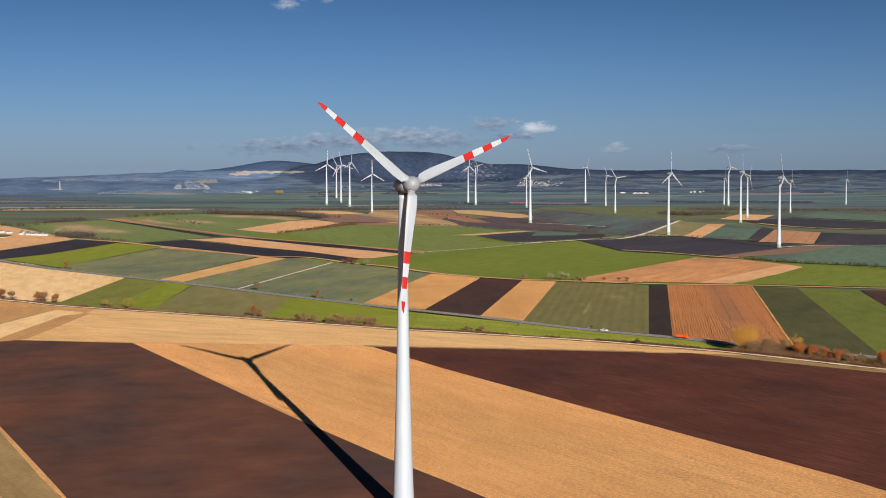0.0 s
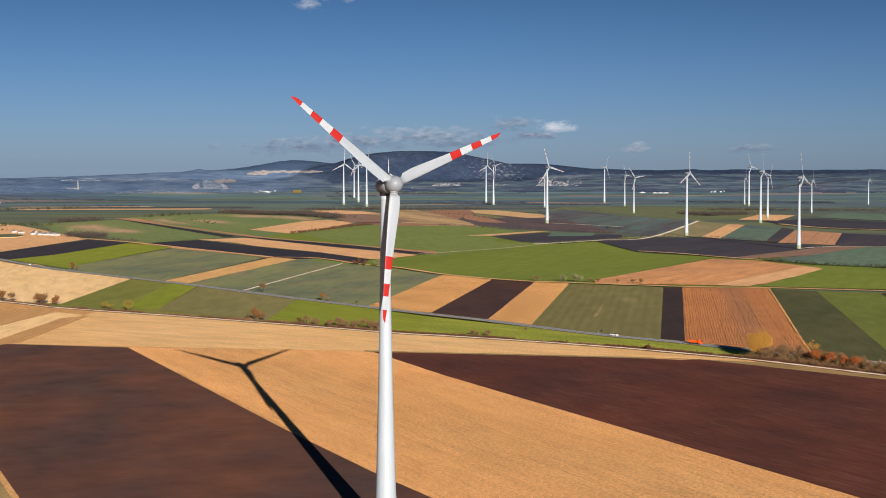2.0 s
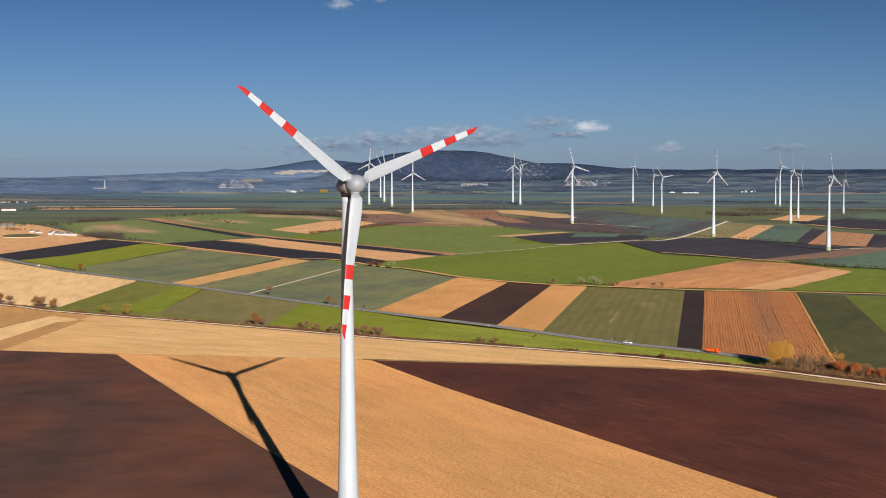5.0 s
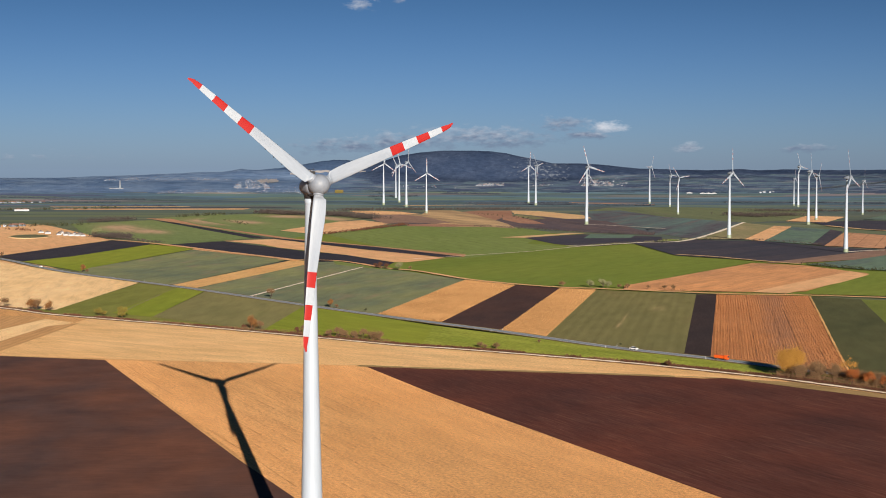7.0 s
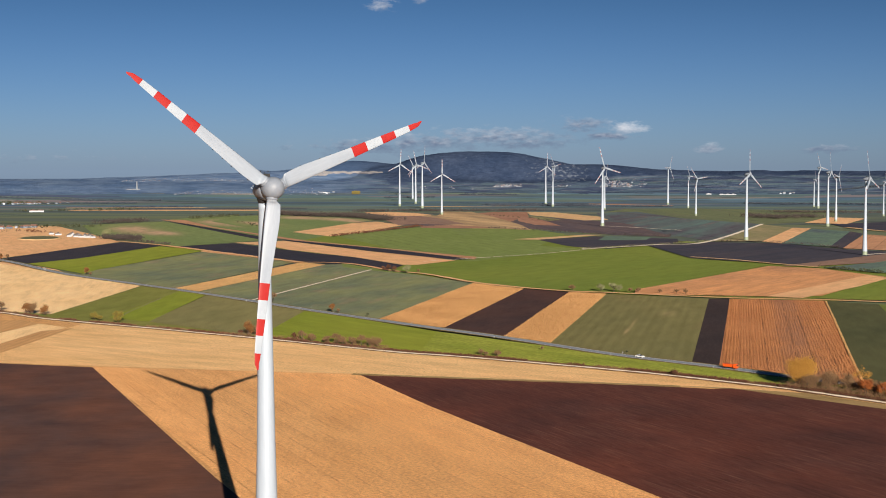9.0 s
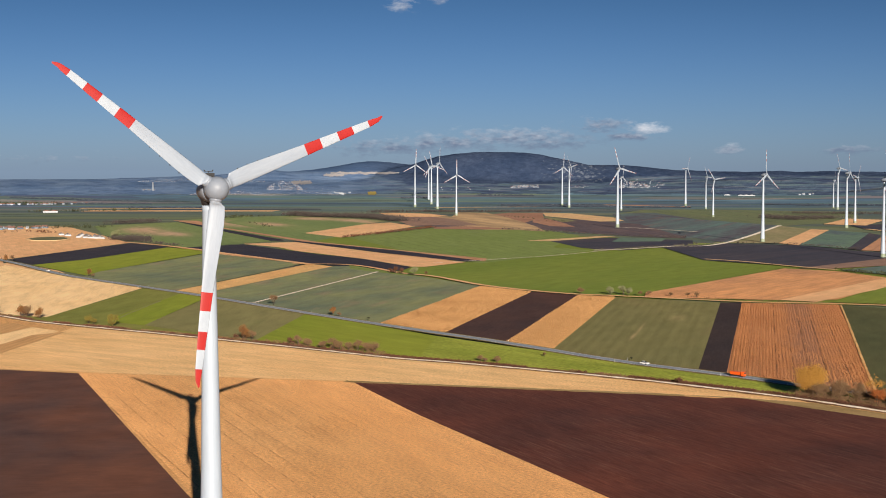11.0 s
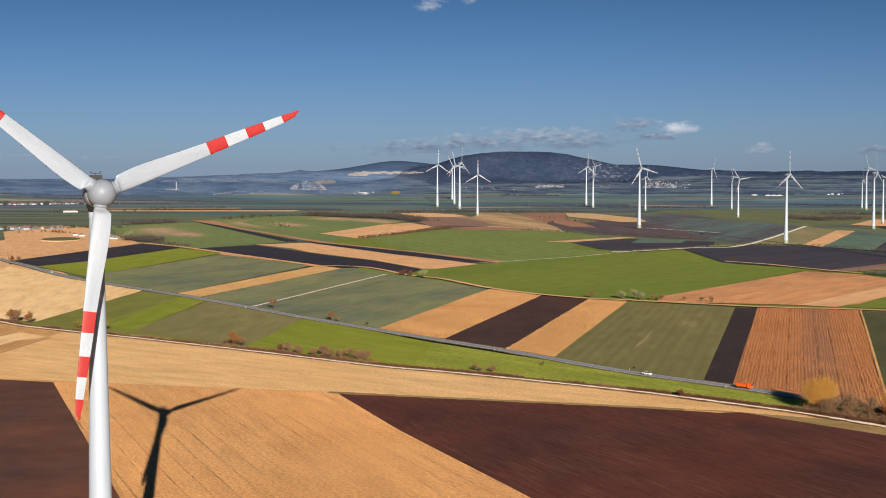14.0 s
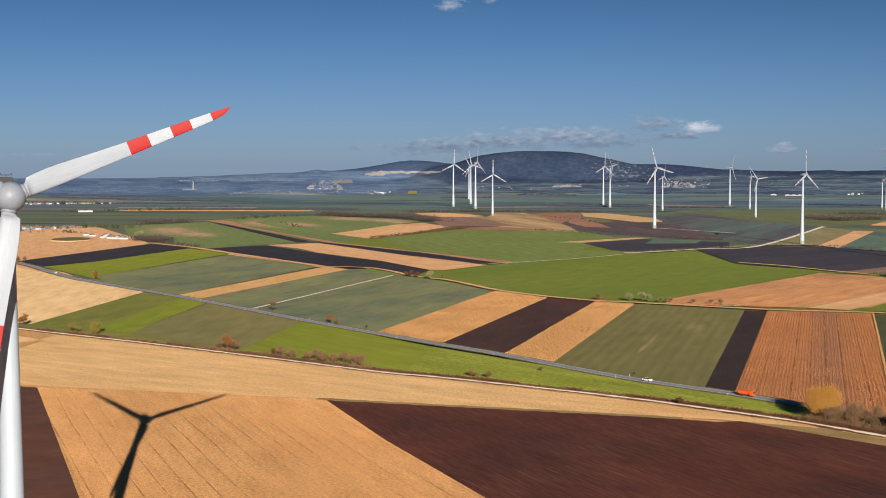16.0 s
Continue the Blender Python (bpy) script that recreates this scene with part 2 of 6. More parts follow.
FIELD = {
    "stubble": field_material("stubble_straw", (0.85, 0.455, 0.180), (0.94, 0.540, 0.236), dots=6.4, relief=1.0, grain=0.9, patch=0.02, speckle=1.0),
    "straw": field_material("mown_straw", (1.28, 0.910, 0.500), (1.17, 0.790, 0.395), relief=0.8, grain=1.0, patch=0.02, speckle=0.8),
    "headland": field_material("mown_headland_straw", (1.12, 0.735, 0.360), (1.03, 0.640, 0.292), relief=0.8, grain=1.0, patch=0.02, speckle=0.8),
    "tan_brown": field_material("brown_stubble", (0.72, 0.400, 0.170), (0.80, 0.460, 0.205), rows=4.0, row_depth=0.12, relief=0.8, speckle=0.7),
    "plough": loam_material("ploughed_loam", (0.095, 0.042, 0.038), (0.184, 0.060, 0.041), (0.33, 0.165, 0.118), 0.8, 0.4, grit=0.26, cloud=0.9),
    "plough_soft": loam_material("harrowed_loam", (0.112, 0.070, 0.067), (0.206, 0.090, 0.060), (0.283, 0.156, 0.107), 0.04, 1.0, 0.11, cloud=1.5),
    "green_bright": field_material("bright_green_ley", (0.300, 0.365, 0.052), (0.440, 0.480, 0.080), relief=0.6, grain=0.5, patch=0.045, drill=0.15, speckle=0.9),
    "soil_dark": loam_material("dark_soil", (0.074, 0.049, 0.050), (0.140, 0.069, 0.053), (0.20, 0.12, 0.09), 0.12, 0.3, 0.18),
    "soil_char": loam_material("charcoal_soil", (0.052, 0.042, 0.046), (0.086, 0.058, 0.054), (0.20, 0.12, 0.09), 0.1, 0.3, 0.16),
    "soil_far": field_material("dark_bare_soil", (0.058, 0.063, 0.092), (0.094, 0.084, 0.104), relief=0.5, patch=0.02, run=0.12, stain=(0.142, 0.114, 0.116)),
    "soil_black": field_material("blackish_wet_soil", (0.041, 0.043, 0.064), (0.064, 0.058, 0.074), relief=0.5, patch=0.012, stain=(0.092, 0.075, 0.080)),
    "maize": field_material("dry_maize", (0.90, 0.505, 0.205), (0.97, 0.600, 0.255), rows=1.5, row_depth=0.12, relief=1.0, grain=0.8, patch=0.03, speckle=1.1),
    "corn": corn_material(),
    "green_mid": field_material("green_winter_wheat", (0.239, 0.314, 0.092), (0.278, 0.346, 0.106), relief=0.35, patch=0.008, lines=18.0, stain=(0.261, 0.310, 0.138)),
    "green_deep": field_material("deep_green_crop", (0.211, 0.284, 0.052), (0.260, 0.318, 0.059), relief=0.35, patch=0.008, drill=0.15),
    "green_sandy": field_material("green_crop_with_sandy_patches", (0.215, 0.294, 0.113), (0.278, 0.341, 0.132), relief=0.35, patch=0.0045, drill=0.15, spots=((-178, -65, 110, 28, 1.7, (0.66, 0.45, 0.288)), (-310, -94, 60, 20, 1.7, (0.66, 0.45, 0.288)))),
    "green_dune": field_material("green_crop_with_pale_dunes", (0.215, 0.294, 0.113), (0.278, 0.341, 0.132), relief=0.35, patch=0.0045, drill=0.15, spots=((-136, -79, 75, 32, 1.7, (0.66, 0.45, 0.288)), (-359, 56, 70, 22, 1.7, (0.66, 0.45, 0.288)), (-266, -124, 110, 26, 1.7, (0.66, 0.45, 0.288)))),
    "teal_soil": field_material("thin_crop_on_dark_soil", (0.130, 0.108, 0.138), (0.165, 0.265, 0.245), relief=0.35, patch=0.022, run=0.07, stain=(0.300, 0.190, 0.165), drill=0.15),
    "green_brown": field_material("thin_green_on_brown_soil", (0.265, 0.255, 0.107), (0.346, 0.307, 0.130), relief=0.35, patch=0.012, stain=(0.292, 0.300, 0.103), drill=0.15, speckle=0.7),
    "green_moss": field_material("mossy_green_ley", (0.247, 0.268, 0.065), (0.315, 0.320, 0.082), relief=0.4, patch=0.02, drill=0.15, speckle=0.7),
    "green_mossy_dark": field_material("dull_green_ley", (0.180, 0.226, 0.052), (0.235, 0.276, 0.064), relief=0.4, patch=0.02, drill=0.15, speckle=0.7),
    "green_lime": field_material("bright_green_crop", (0.276, 0.347, 0.041), (0.353, 0.397, 0.052), relief=0.35, patch=0.012, speckle=0.7),
    "green_grey": field_material("grey_green_sowing", (0.238, 0.227, 0.095), (0.284, 0.256, 0.104), rows=6.0, row_depth=0.11, relief=0.4, patch=0.01, lines=0.0, stain=(0.290, 0.206, 0.101), spots=((-214, -33.0, 12, 1.1, 1, (0.634, 0.482, 0.245)), (-180, -33.6, 26, 0.9, 0.6, (0.634, 0.482, 0.245)), (-120, -50.3, 14, 4.5, 0.4, (0.634, 0.482, 0.245))), speckle=0.7),
    "green_soft": field_material("soft_green_sowing", (0.192, 0.236, 0.160), (0.335, 0.355, 0.168), relief=0.35, patch=0.02, stain=(0.40, 0.300, 0.200), drill=0.12, speckle=0.7),
    "brown_orange": field_material("orange_brown_tilled_field", (0.638, 0.336, 0.182), (0.968, 0.473, 0.209), relief=0.9, patch=0.0075, stain=(0.50, 0.26, 0.15), drill=0.7, speckle=0.7),
    "track_verge": field_material("reddish_weedy_verge", (0.17, 0.075, 0.040), (0.34, 0.20, 0.09), relief=0.9, patch=0.08, grain=0.8),
    "green_dark": field_material("dark_green_crop", (0.098, 0.108, 0.052), (0.148, 0.148, 0.068), relief=0.4, patch=0.02, drill=0.2, speckle=0.7),
    "green_olive": field_material("olive_meadow", (0.262, 0.278, 0.127), (0.393, 0.335, 0.189), relief=0.4, patch=0.006, stain=(0.494, 0.388, 0.220)),
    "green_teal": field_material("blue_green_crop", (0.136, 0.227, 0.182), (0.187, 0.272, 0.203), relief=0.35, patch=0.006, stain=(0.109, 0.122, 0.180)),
    "tan_far": field_material("pale_tilled_field", (0.975, 0.551, 0.277), (1.039, 0.636, 0.342), relief=0.6, patch=0.006, stain=(0.760, 0.420, 0.219)),
    "brown_far": field_material("reddish_tilled_field", (0.620, 0.315, 0.179), (0.720, 0.400, 0.235), relief=0.6, patch=0.006, lines=22.0, stain=(0.480, 0.250, 0.157)),
    "brown_mid": field_material("brown_tilled_field", (0.300, 0.195, 0.157), (0.360, 0.235, 0.178), relief=0.6, patch=0.006, stain=(0.460, 0.280, 0.184)),
    "straw_far": field_material("pale_straw_field", (0.829, 0.526, 0.269), (0.896, 0.616, 0.336), relief=0.6, patch=0.01, stain=(0.60, 0.36, 0.18)),
    "rolling": field_material("mottled_rolling_field", (0.42, 0.290, 0.170), (0.80, 0.55, 0.30), relief=0.6, patch=0.022, run=0.1, stain=(0.30, 0.22, 0.15)),
    "rust_soil": field_material("rusty_tilled_soil", (0.386, 0.201, 0.137), (0.515, 0.284, 0.189), relief=0.6, patch=0.008, stain=(0.258, 0.152, 0.121)),
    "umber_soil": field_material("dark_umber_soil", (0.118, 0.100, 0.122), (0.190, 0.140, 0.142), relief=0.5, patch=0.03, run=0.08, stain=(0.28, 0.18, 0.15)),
    "green_far": field_material("dull_green_far_meadow", (0.165, 0.205, 0.120), (0.235, 0.265, 0.130), relief=0.35, patch=0.02, run=0.07, stain=(0.27, 0.24, 0.17), drill=0.3),
    "mauve_soil": field_material("greyish_mauve_soil", (0.33, 0.215, 0.170), (0.42, 0.265, 0.195), relief=0.5, patch=0.03, run=0.08, stain=(0.30, 0.24, 0.20)),
    "rust_glow": field_material("rust_red_soil", (0.42, 0.225, 0.155), (0.55, 0.300, 0.195), relief=0.5, patch=0.02, run=0.2, stain=(0.26, 0.17, 0.15)),
    "grass_dry": field_material("dry_grass_verge", (0.385, 0.270, 0.112), (0.560, 0.385, 0.185), relief=0.9, patch=0.06, grain=0.7),
}


def plain_material():
    """Distant patchwork farmland of long narrow strips."""
    n = Nodes("hazed_patchwork_farmland")
    m = n.t.nodes.new("ShaderNodeMapping")
    m.inputs["Rotation"].default_value = (0, 0, radians(-10))
    m.inputs["Scale"].default_value = (0.0020, 0.0105, 1)
    n.t.links.new(n.coord.outputs["Object"], m.inputs["Vector"])
    v = n.t.nodes.new("ShaderNodeTexVoronoi")
    v.voronoi_dimensions, v.distance = "2D", "CHEBYCHEV"
    v.inputs["Scale"].default_value = 1.0
    n.t.links.new(m.outputs[0], v.inputs["Vector"])
    cr = n.t.nodes.new("ShaderNodeValToRGB")
    cr.color_ramp.interpolation = "CONSTANT"
    s = n.t.nodes.new("ShaderNodeSeparateColor")
    n.t.links.new(v.outputs["Color"], s.inputs[0])
    n.t.links.new(s.outputs[0], cr.inputs[0])
    # strip tones already hold the blue of distance haze
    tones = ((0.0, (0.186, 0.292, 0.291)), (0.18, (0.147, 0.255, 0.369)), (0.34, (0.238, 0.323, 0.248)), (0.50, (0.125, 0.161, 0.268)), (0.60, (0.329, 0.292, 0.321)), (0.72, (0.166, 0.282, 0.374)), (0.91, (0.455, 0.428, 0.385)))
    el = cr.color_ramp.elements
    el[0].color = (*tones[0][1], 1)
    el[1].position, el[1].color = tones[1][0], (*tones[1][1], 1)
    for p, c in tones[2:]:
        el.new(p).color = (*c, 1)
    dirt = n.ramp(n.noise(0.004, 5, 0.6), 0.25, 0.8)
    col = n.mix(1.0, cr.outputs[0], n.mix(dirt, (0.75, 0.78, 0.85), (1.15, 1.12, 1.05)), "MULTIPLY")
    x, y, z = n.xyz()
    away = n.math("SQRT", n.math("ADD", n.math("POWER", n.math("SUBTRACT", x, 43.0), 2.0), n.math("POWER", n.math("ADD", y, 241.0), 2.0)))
    # distance haze put into the colour: bluish tones far out, plain green nearer
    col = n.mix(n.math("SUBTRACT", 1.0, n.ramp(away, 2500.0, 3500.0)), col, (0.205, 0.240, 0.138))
    # thin hedge lines, pale stubble strips and dark groves between the strips
    pale = n.ramp(n.noise(0.011, 4, 0.6, (0.10, 1, 1)), 0.60, 0.64)
    col = n.mix(n.math("MULTIPLY", pale, 0.45), col, (0.37, 0.36, 0.27))
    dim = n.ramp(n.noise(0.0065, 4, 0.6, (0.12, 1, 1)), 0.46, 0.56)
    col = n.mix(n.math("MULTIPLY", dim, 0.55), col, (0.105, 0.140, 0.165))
    hedge = n.ramp(n.noise(0.016, 5, 0.68, (0.16, 1, 1)), 0.57, 0.62)
    col = n.mix(n.math("MULTIPLY", hedge, 0.8), col, (0.060, 0.074, 0.080))
    n.bump(n.noise(0.6, 4), 0.4, 0.4)
    return n.done(col, 0.95, 0.05)


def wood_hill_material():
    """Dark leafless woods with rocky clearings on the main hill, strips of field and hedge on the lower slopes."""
    n = Nodes("hazed_wooded_hillside")
    x, y, z = n.xyz()
    dx, dy = n.math("SUBTRACT", x, 43.0), n.math("ADD", y, 241.0)
    bearing = n.math("MULTIPLY", n.math("ARCTAN2", dx, dy), 57.2958)
    away = n.math("SQRT", n.math("ADD", n.math("MULTIPLY", dx, dx), n.math("MULTIPLY", dy, dy)))
    # terraces follow the slope: a strip keeps its height over a long stretch
    level = n.math("ADD", n.math("DIVIDE", n.math("MULTIPLY", z, 2304.0), away), n.math("MULTIPLY", away, 0.004))
    c = n.t.nodes.new("ShaderNodeCombineXYZ")
    n.put(c.inputs[0], bearing)
    n.put(c.inputs[1], level)
    strip = c.outputs[0]
    hill = n.math("MULTIPLY", n.ramp(bearing, -7.4, -6.2), n.math("SUBTRACT", 1.0, n.ramp(bearing, 2.2, 3.6)))
    foot = n.math("SUBTRACT", 72.0, n.math("MULTIPLY", hill, 24.0))
    ragged = n.math("MULTIPLY", n.math("SUBTRACT", n.noise(0.9, 5, 0.62, (1, 0.16, 1), strip), 0.5), 34.0)
    up = n.ramp(n.math("SUBTRACT", n.math("ADD", z, ragged), foot), -3.0, 3.0)
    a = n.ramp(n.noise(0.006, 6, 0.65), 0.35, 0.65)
    # wood and slope tones have the blue of distance haze put in
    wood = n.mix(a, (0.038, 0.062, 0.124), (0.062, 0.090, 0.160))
    tree = n.ramp(n.noise(0.05, 4, 0.75), 0.3, 0.72)
    wood = n.mix(1.0, wood, n.mix(tree, (0.70, 0.72, 0.76), (1.28, 1.26, 1.22)), "MULTIPLY")
    # pale rock between the trees, most of it on the south-east slope
    scree = n.math("ADD", n.math("MULTIPLY", n.math("MULTIPLY", n.ramp(bearing, -0.9, 0.6), n.math("SUBTRACT", 1.0, n.ramp(bearing, 2.0, 2.8))), 0.15), 0.0)
    rock = n.ramp(n.math("ADD", n.noise(4.2, 5, 0.66, (1.0, 0.055, 1), strip), scree), 0.66, 0.78)
    wood = n.mix(n.math("MULTIPLY", rock, 0.6), wood, (0.27, 0.31, 0.38))
    f1 = n.ramp(n.noise(0.55, 3, 0.5, (1, 0.42, 1), strip), 0.44, 0.52)
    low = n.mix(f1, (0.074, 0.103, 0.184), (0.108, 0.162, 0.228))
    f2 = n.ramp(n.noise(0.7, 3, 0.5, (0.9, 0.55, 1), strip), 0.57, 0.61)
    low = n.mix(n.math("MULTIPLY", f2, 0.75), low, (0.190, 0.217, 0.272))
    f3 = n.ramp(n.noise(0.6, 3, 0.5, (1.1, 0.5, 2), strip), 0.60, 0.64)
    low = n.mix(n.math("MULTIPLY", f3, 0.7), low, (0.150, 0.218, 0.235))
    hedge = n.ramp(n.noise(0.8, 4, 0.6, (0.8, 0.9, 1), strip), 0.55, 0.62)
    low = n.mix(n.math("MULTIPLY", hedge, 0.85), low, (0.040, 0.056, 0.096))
    n.bump(n.noise(0.05, 5, 0.7), 0.8, 7.0)
    col = n.mix(up, low, wood)
    # western hills stand for farther ones: more haze blue mixed into the colour
    west_haze = n.ramp(n.math("ADD", x, n.math("MULTIPLY", n.noise(0.002, 3), 60.0)), -400.0, -620.0)
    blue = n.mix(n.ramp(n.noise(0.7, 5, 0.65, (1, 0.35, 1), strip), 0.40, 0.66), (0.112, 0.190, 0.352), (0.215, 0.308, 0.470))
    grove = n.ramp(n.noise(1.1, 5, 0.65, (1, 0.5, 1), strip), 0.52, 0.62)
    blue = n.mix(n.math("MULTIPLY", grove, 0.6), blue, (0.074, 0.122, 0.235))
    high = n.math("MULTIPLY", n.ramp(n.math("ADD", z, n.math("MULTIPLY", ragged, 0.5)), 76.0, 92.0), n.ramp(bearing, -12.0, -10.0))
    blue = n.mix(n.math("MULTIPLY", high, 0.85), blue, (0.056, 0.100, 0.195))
    return n.done(n.mix(n.math("MULTIPLY", west_haze, 0.9), col, blue), 1.0, 0.0)


def simple(name, a, b, scale=1.0, rough=0.7, spec=0.3, relief=0.0, dist=0.02, metal=0.0, stretch=(1, 1, 1)):
    n = Nodes(name)
    f = n.ramp(n.noise(scale, 5, 0.6, stretch), 0.3, 0.7)
    fine = n.noise(scale * 9, 4, 0.6, stretch)
    col = n.mix(1.0, n.mix(f, a, b), n.mix(fine, (0.86, 0.86, 0.86), (1.14, 1.14, 1.14)), "MULTIPLY")
    if relief:
        n.bump(fine, relief, dist)
    return n.done(col, rough, spec, metal)


def leaf_material(name, a, b, c, patch=0.0):
    """Foliage or twigs: every clump its own tone."""
    n = Nodes(name)
    r = n.island()
    col = n.mix(n.ramp(r, 0.0, 0.6), a, b)
    col = n.mix(n.ramp(r, 0.6, 1.0), col, c)
    if patch:
        tone = n.math("ADD", n.math("MULTIPLY", n.noise(patch, 4, 0.6), 0.4), n.math("ADD", n.math("MULTIPLY", n.noise(patch * 9, 3, 0.6), 0.25), n.math("MULTIPLY", n.noise(patch * 60, 3, 0.65), 0.35)))
        col = n.mix(1.0, col, n.mix(n.ramp(tone, 0.36, 0.64), (0.66, 0.62, 0.60), (1.26, 1.27, 1.29)), "MULTIPLY")
    return n.done(col, 0.8, 0.1)


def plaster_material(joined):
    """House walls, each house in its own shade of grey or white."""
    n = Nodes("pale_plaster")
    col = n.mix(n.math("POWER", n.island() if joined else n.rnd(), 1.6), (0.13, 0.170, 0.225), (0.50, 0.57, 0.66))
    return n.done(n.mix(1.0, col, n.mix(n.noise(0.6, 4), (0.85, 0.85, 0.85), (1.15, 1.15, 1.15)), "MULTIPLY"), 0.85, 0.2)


M = {
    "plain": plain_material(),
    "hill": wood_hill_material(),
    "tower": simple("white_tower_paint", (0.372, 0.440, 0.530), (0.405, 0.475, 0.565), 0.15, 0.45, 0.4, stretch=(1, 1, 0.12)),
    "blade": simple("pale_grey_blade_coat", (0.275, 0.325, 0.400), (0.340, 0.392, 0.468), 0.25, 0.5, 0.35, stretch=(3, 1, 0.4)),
    "red": simple("signal_red_paint", (0.320, 0.008, 0.007), (0.376, 0.012, 0.010), 0.6, 0.5, 0.3),
    # same red on far blades, greyed by distance haze in the colour
    "red_hazed": simple("hazed_red_paint", (0.25, 0.150, 0.165), (0.29, 0.18, 0.195), 0.6, 0.6, 0.2),
    "band": simple("white_band_paint", (0.350, 0.405, 0.480), (0.395, 0.450, 0.525), 0.6, 0.5, 0.3),
    "nacelle": simple("grey_nacelle_shell", (0.205, 0.238, 0.295), (0.250, 0.286, 0.345), 0.5, 0.5, 0.4),
    # black fittings; on the yaw collar the black is painted-in shade
    "gap": simple("black_fittings_and_shade", (0.010, 0.010, 0.012), (0.018, 0.018, 0.02), 2, 0.6, 0.4),
    "green_ring": simple("green_tower_paint", (0.24, 0.29, 0.20), (0.29, 0.34, 0.25), 0.3, 0.5, 0.3),
    "asphalt": simple("grey_asphalt", (0.275, 0.315, 0.375), (0.340, 0.380, 0.440), 0.3, 0.8, 0.3, 0.3),
    "line": simple("white_road_paint", (0.7, 0.7, 0.7), (0.8, 0.8, 0.8), 0.5, 0.7, 0.3),
    "gravel": simple("pale_gravel", (1.05, 0.91, 0.74), (1.22, 1.09, 0.92), 0.12, 0.95, 0.1, 0.5, 0.05),
    "verge": simple("rough_verge_grass", (0.20, 0.16, 0.07), (0.34, 0.25, 0.11), 0.25, 0.95, 0.1, 0.8, 0.2),
    "bark": simple("dark_bark", (0.06, 0.045, 0.035), (0.11, 0.085, 0.065), 2.0, 0.9, 0.1, 0.6, 0.03),
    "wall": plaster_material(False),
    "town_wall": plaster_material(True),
    "hall": simple("white_sheet_cladding", (0.34, 0.37, 0.41), (0.44, 0.47, 0.51), 0.1, 0.5, 0.4),
    "roof": simple("red_clay_tiles", (0.19, 0.10, 0.08), (0.25, 0.14, 0.11), 0.3, 0.85, 0.2),
    "roof_dark": simple("dark_roof", (0.10, 0.09, 0.09), (0.16, 0.14, 0.13), 0.3, 0.8, 0.3),
    "glass": simple("dark_window_glass", (0.03, 0.04, 0.05), (0.05, 0.06, 0.07), 1.0, 0.15, 0.6),
    "chalk": simple("weathered_white_concrete", (0.20, 0.23, 0.27), (0.26, 0.29, 0.33), 0.05, 0.8, 0.2),
    "quarry": simple("pale_quarry_stone", (0.30, 0.300, 0.325), (0.46, 0.440, 0.440), 0.03, 1.0, 0.05, 0.6, 3.0),
    "yellow": simple("flowering_mustard", (0.36, 0.29, 0.085), (0.43, 0.34, 0.105), 0.02, 0.95, 0.05),
    "water": simple("dull_pond_water", (0.16, 0.17, 0.09), (0.22, 0.22, 0.12), 0.03, 0.85, 0.1),
    "car_white": simple("white_car_paint", (0.75, 0.75, 0.75), (0.8, 0.8, 0.8), 1.0, 0.3, 0.5),
    "orange": simple("orange_truck_paint", (0.78, 0.10, 0.012), (0.84, 0.13, 0.016), 1.0, 0.4, 0.4),
    "rubber": simple("black_rubber", (0.02, 0.02, 0.02), (0.03, 0.03, 0.03), 3.0, 0.8, 0.2),
    "leaf_orange": leaf_material("orange_brown_leaves", (0.245, 0.108, 0.040), (0.305, 0.145, 0.050), (0.175, 0.082, 0.035)),
    "leaf_ember": leaf_material("red_orange_leaves", (0.36, 0.102, 0.030), (0.45, 0.150, 0.042), (0.22, 0.078, 0.03)),
    "leaf_yellow": leaf_material("yellow_leaves", (0.495, 0.258, 0.052), (0.590, 0.322, 0.074), (0.350, 0.178, 0.042)),
    "leaf_olive": leaf_material("olive_leaves", (0.16, 0.15, 0.035), (0.26, 0.22, 0.05), (0.36, 0.22, 0.05)),
    "leaf_rust": leaf_material("rust_brown_leaves", (0.135, 0.062, 0.038), (0.175, 0.080, 0.046), (0.10, 0.050, 0.033)),
    "twig": leaf_material("bare_twigs", (0.20, 0.122, 0.066), (0.255, 0.155, 0.082), (0.30, 0.175, 0.090)),
    "wood_twig": leaf_material("grey_brown_wood", (0.068, 0.057, 0.056), (0.092, 0.076, 0.070), (0.118, 0.094, 0.080)),
    # distant woods only: haze put into the twig colour as blue-grey
    "wood_hazed": leaf_material("hazed_blue_wood", (0.062, 0.080, 0.110), (0.080, 0.100, 0.130), (0.098, 0.114, 0.140)),
    "leaf_pale": leaf_material("pale_grey_green_leaves", (0.225, 0.235, 0.115), (0.315, 0.315, 0.165), (0.160, 0.176, 0.080)),
    "leaf_dark": leaf_material("dark_green_leaves", (0.045, 0.055, 0.03), (0.07, 0.08, 0.04), (0.10, 0.085, 0.05)),
}


# ---- helpers of this scene ----
def mesh_of(name, bm, *mats, smooth=False):
    me = bpy.data.meshes.new(name)
    bm.normal_update()
    bm.to_mesh(me)
    bm.free()
    for m in mats:
        me.materials.append(m)
    if smooth:
        me.polygons.foreach_set("use_smooth", [True] * len(me.polygons))
    return me


def raw_mesh(name, verts, faces, *mats, smooth=False):
    me = bpy.data.meshes.new(name)
    me.from_pydata(verts, [], faces)
    for m in mats:
        me.materials.append(m)
    if smooth:
        me.polygons.foreach_set("use_smooth", [True] * len(me.polygons))
    me.update()
    return me


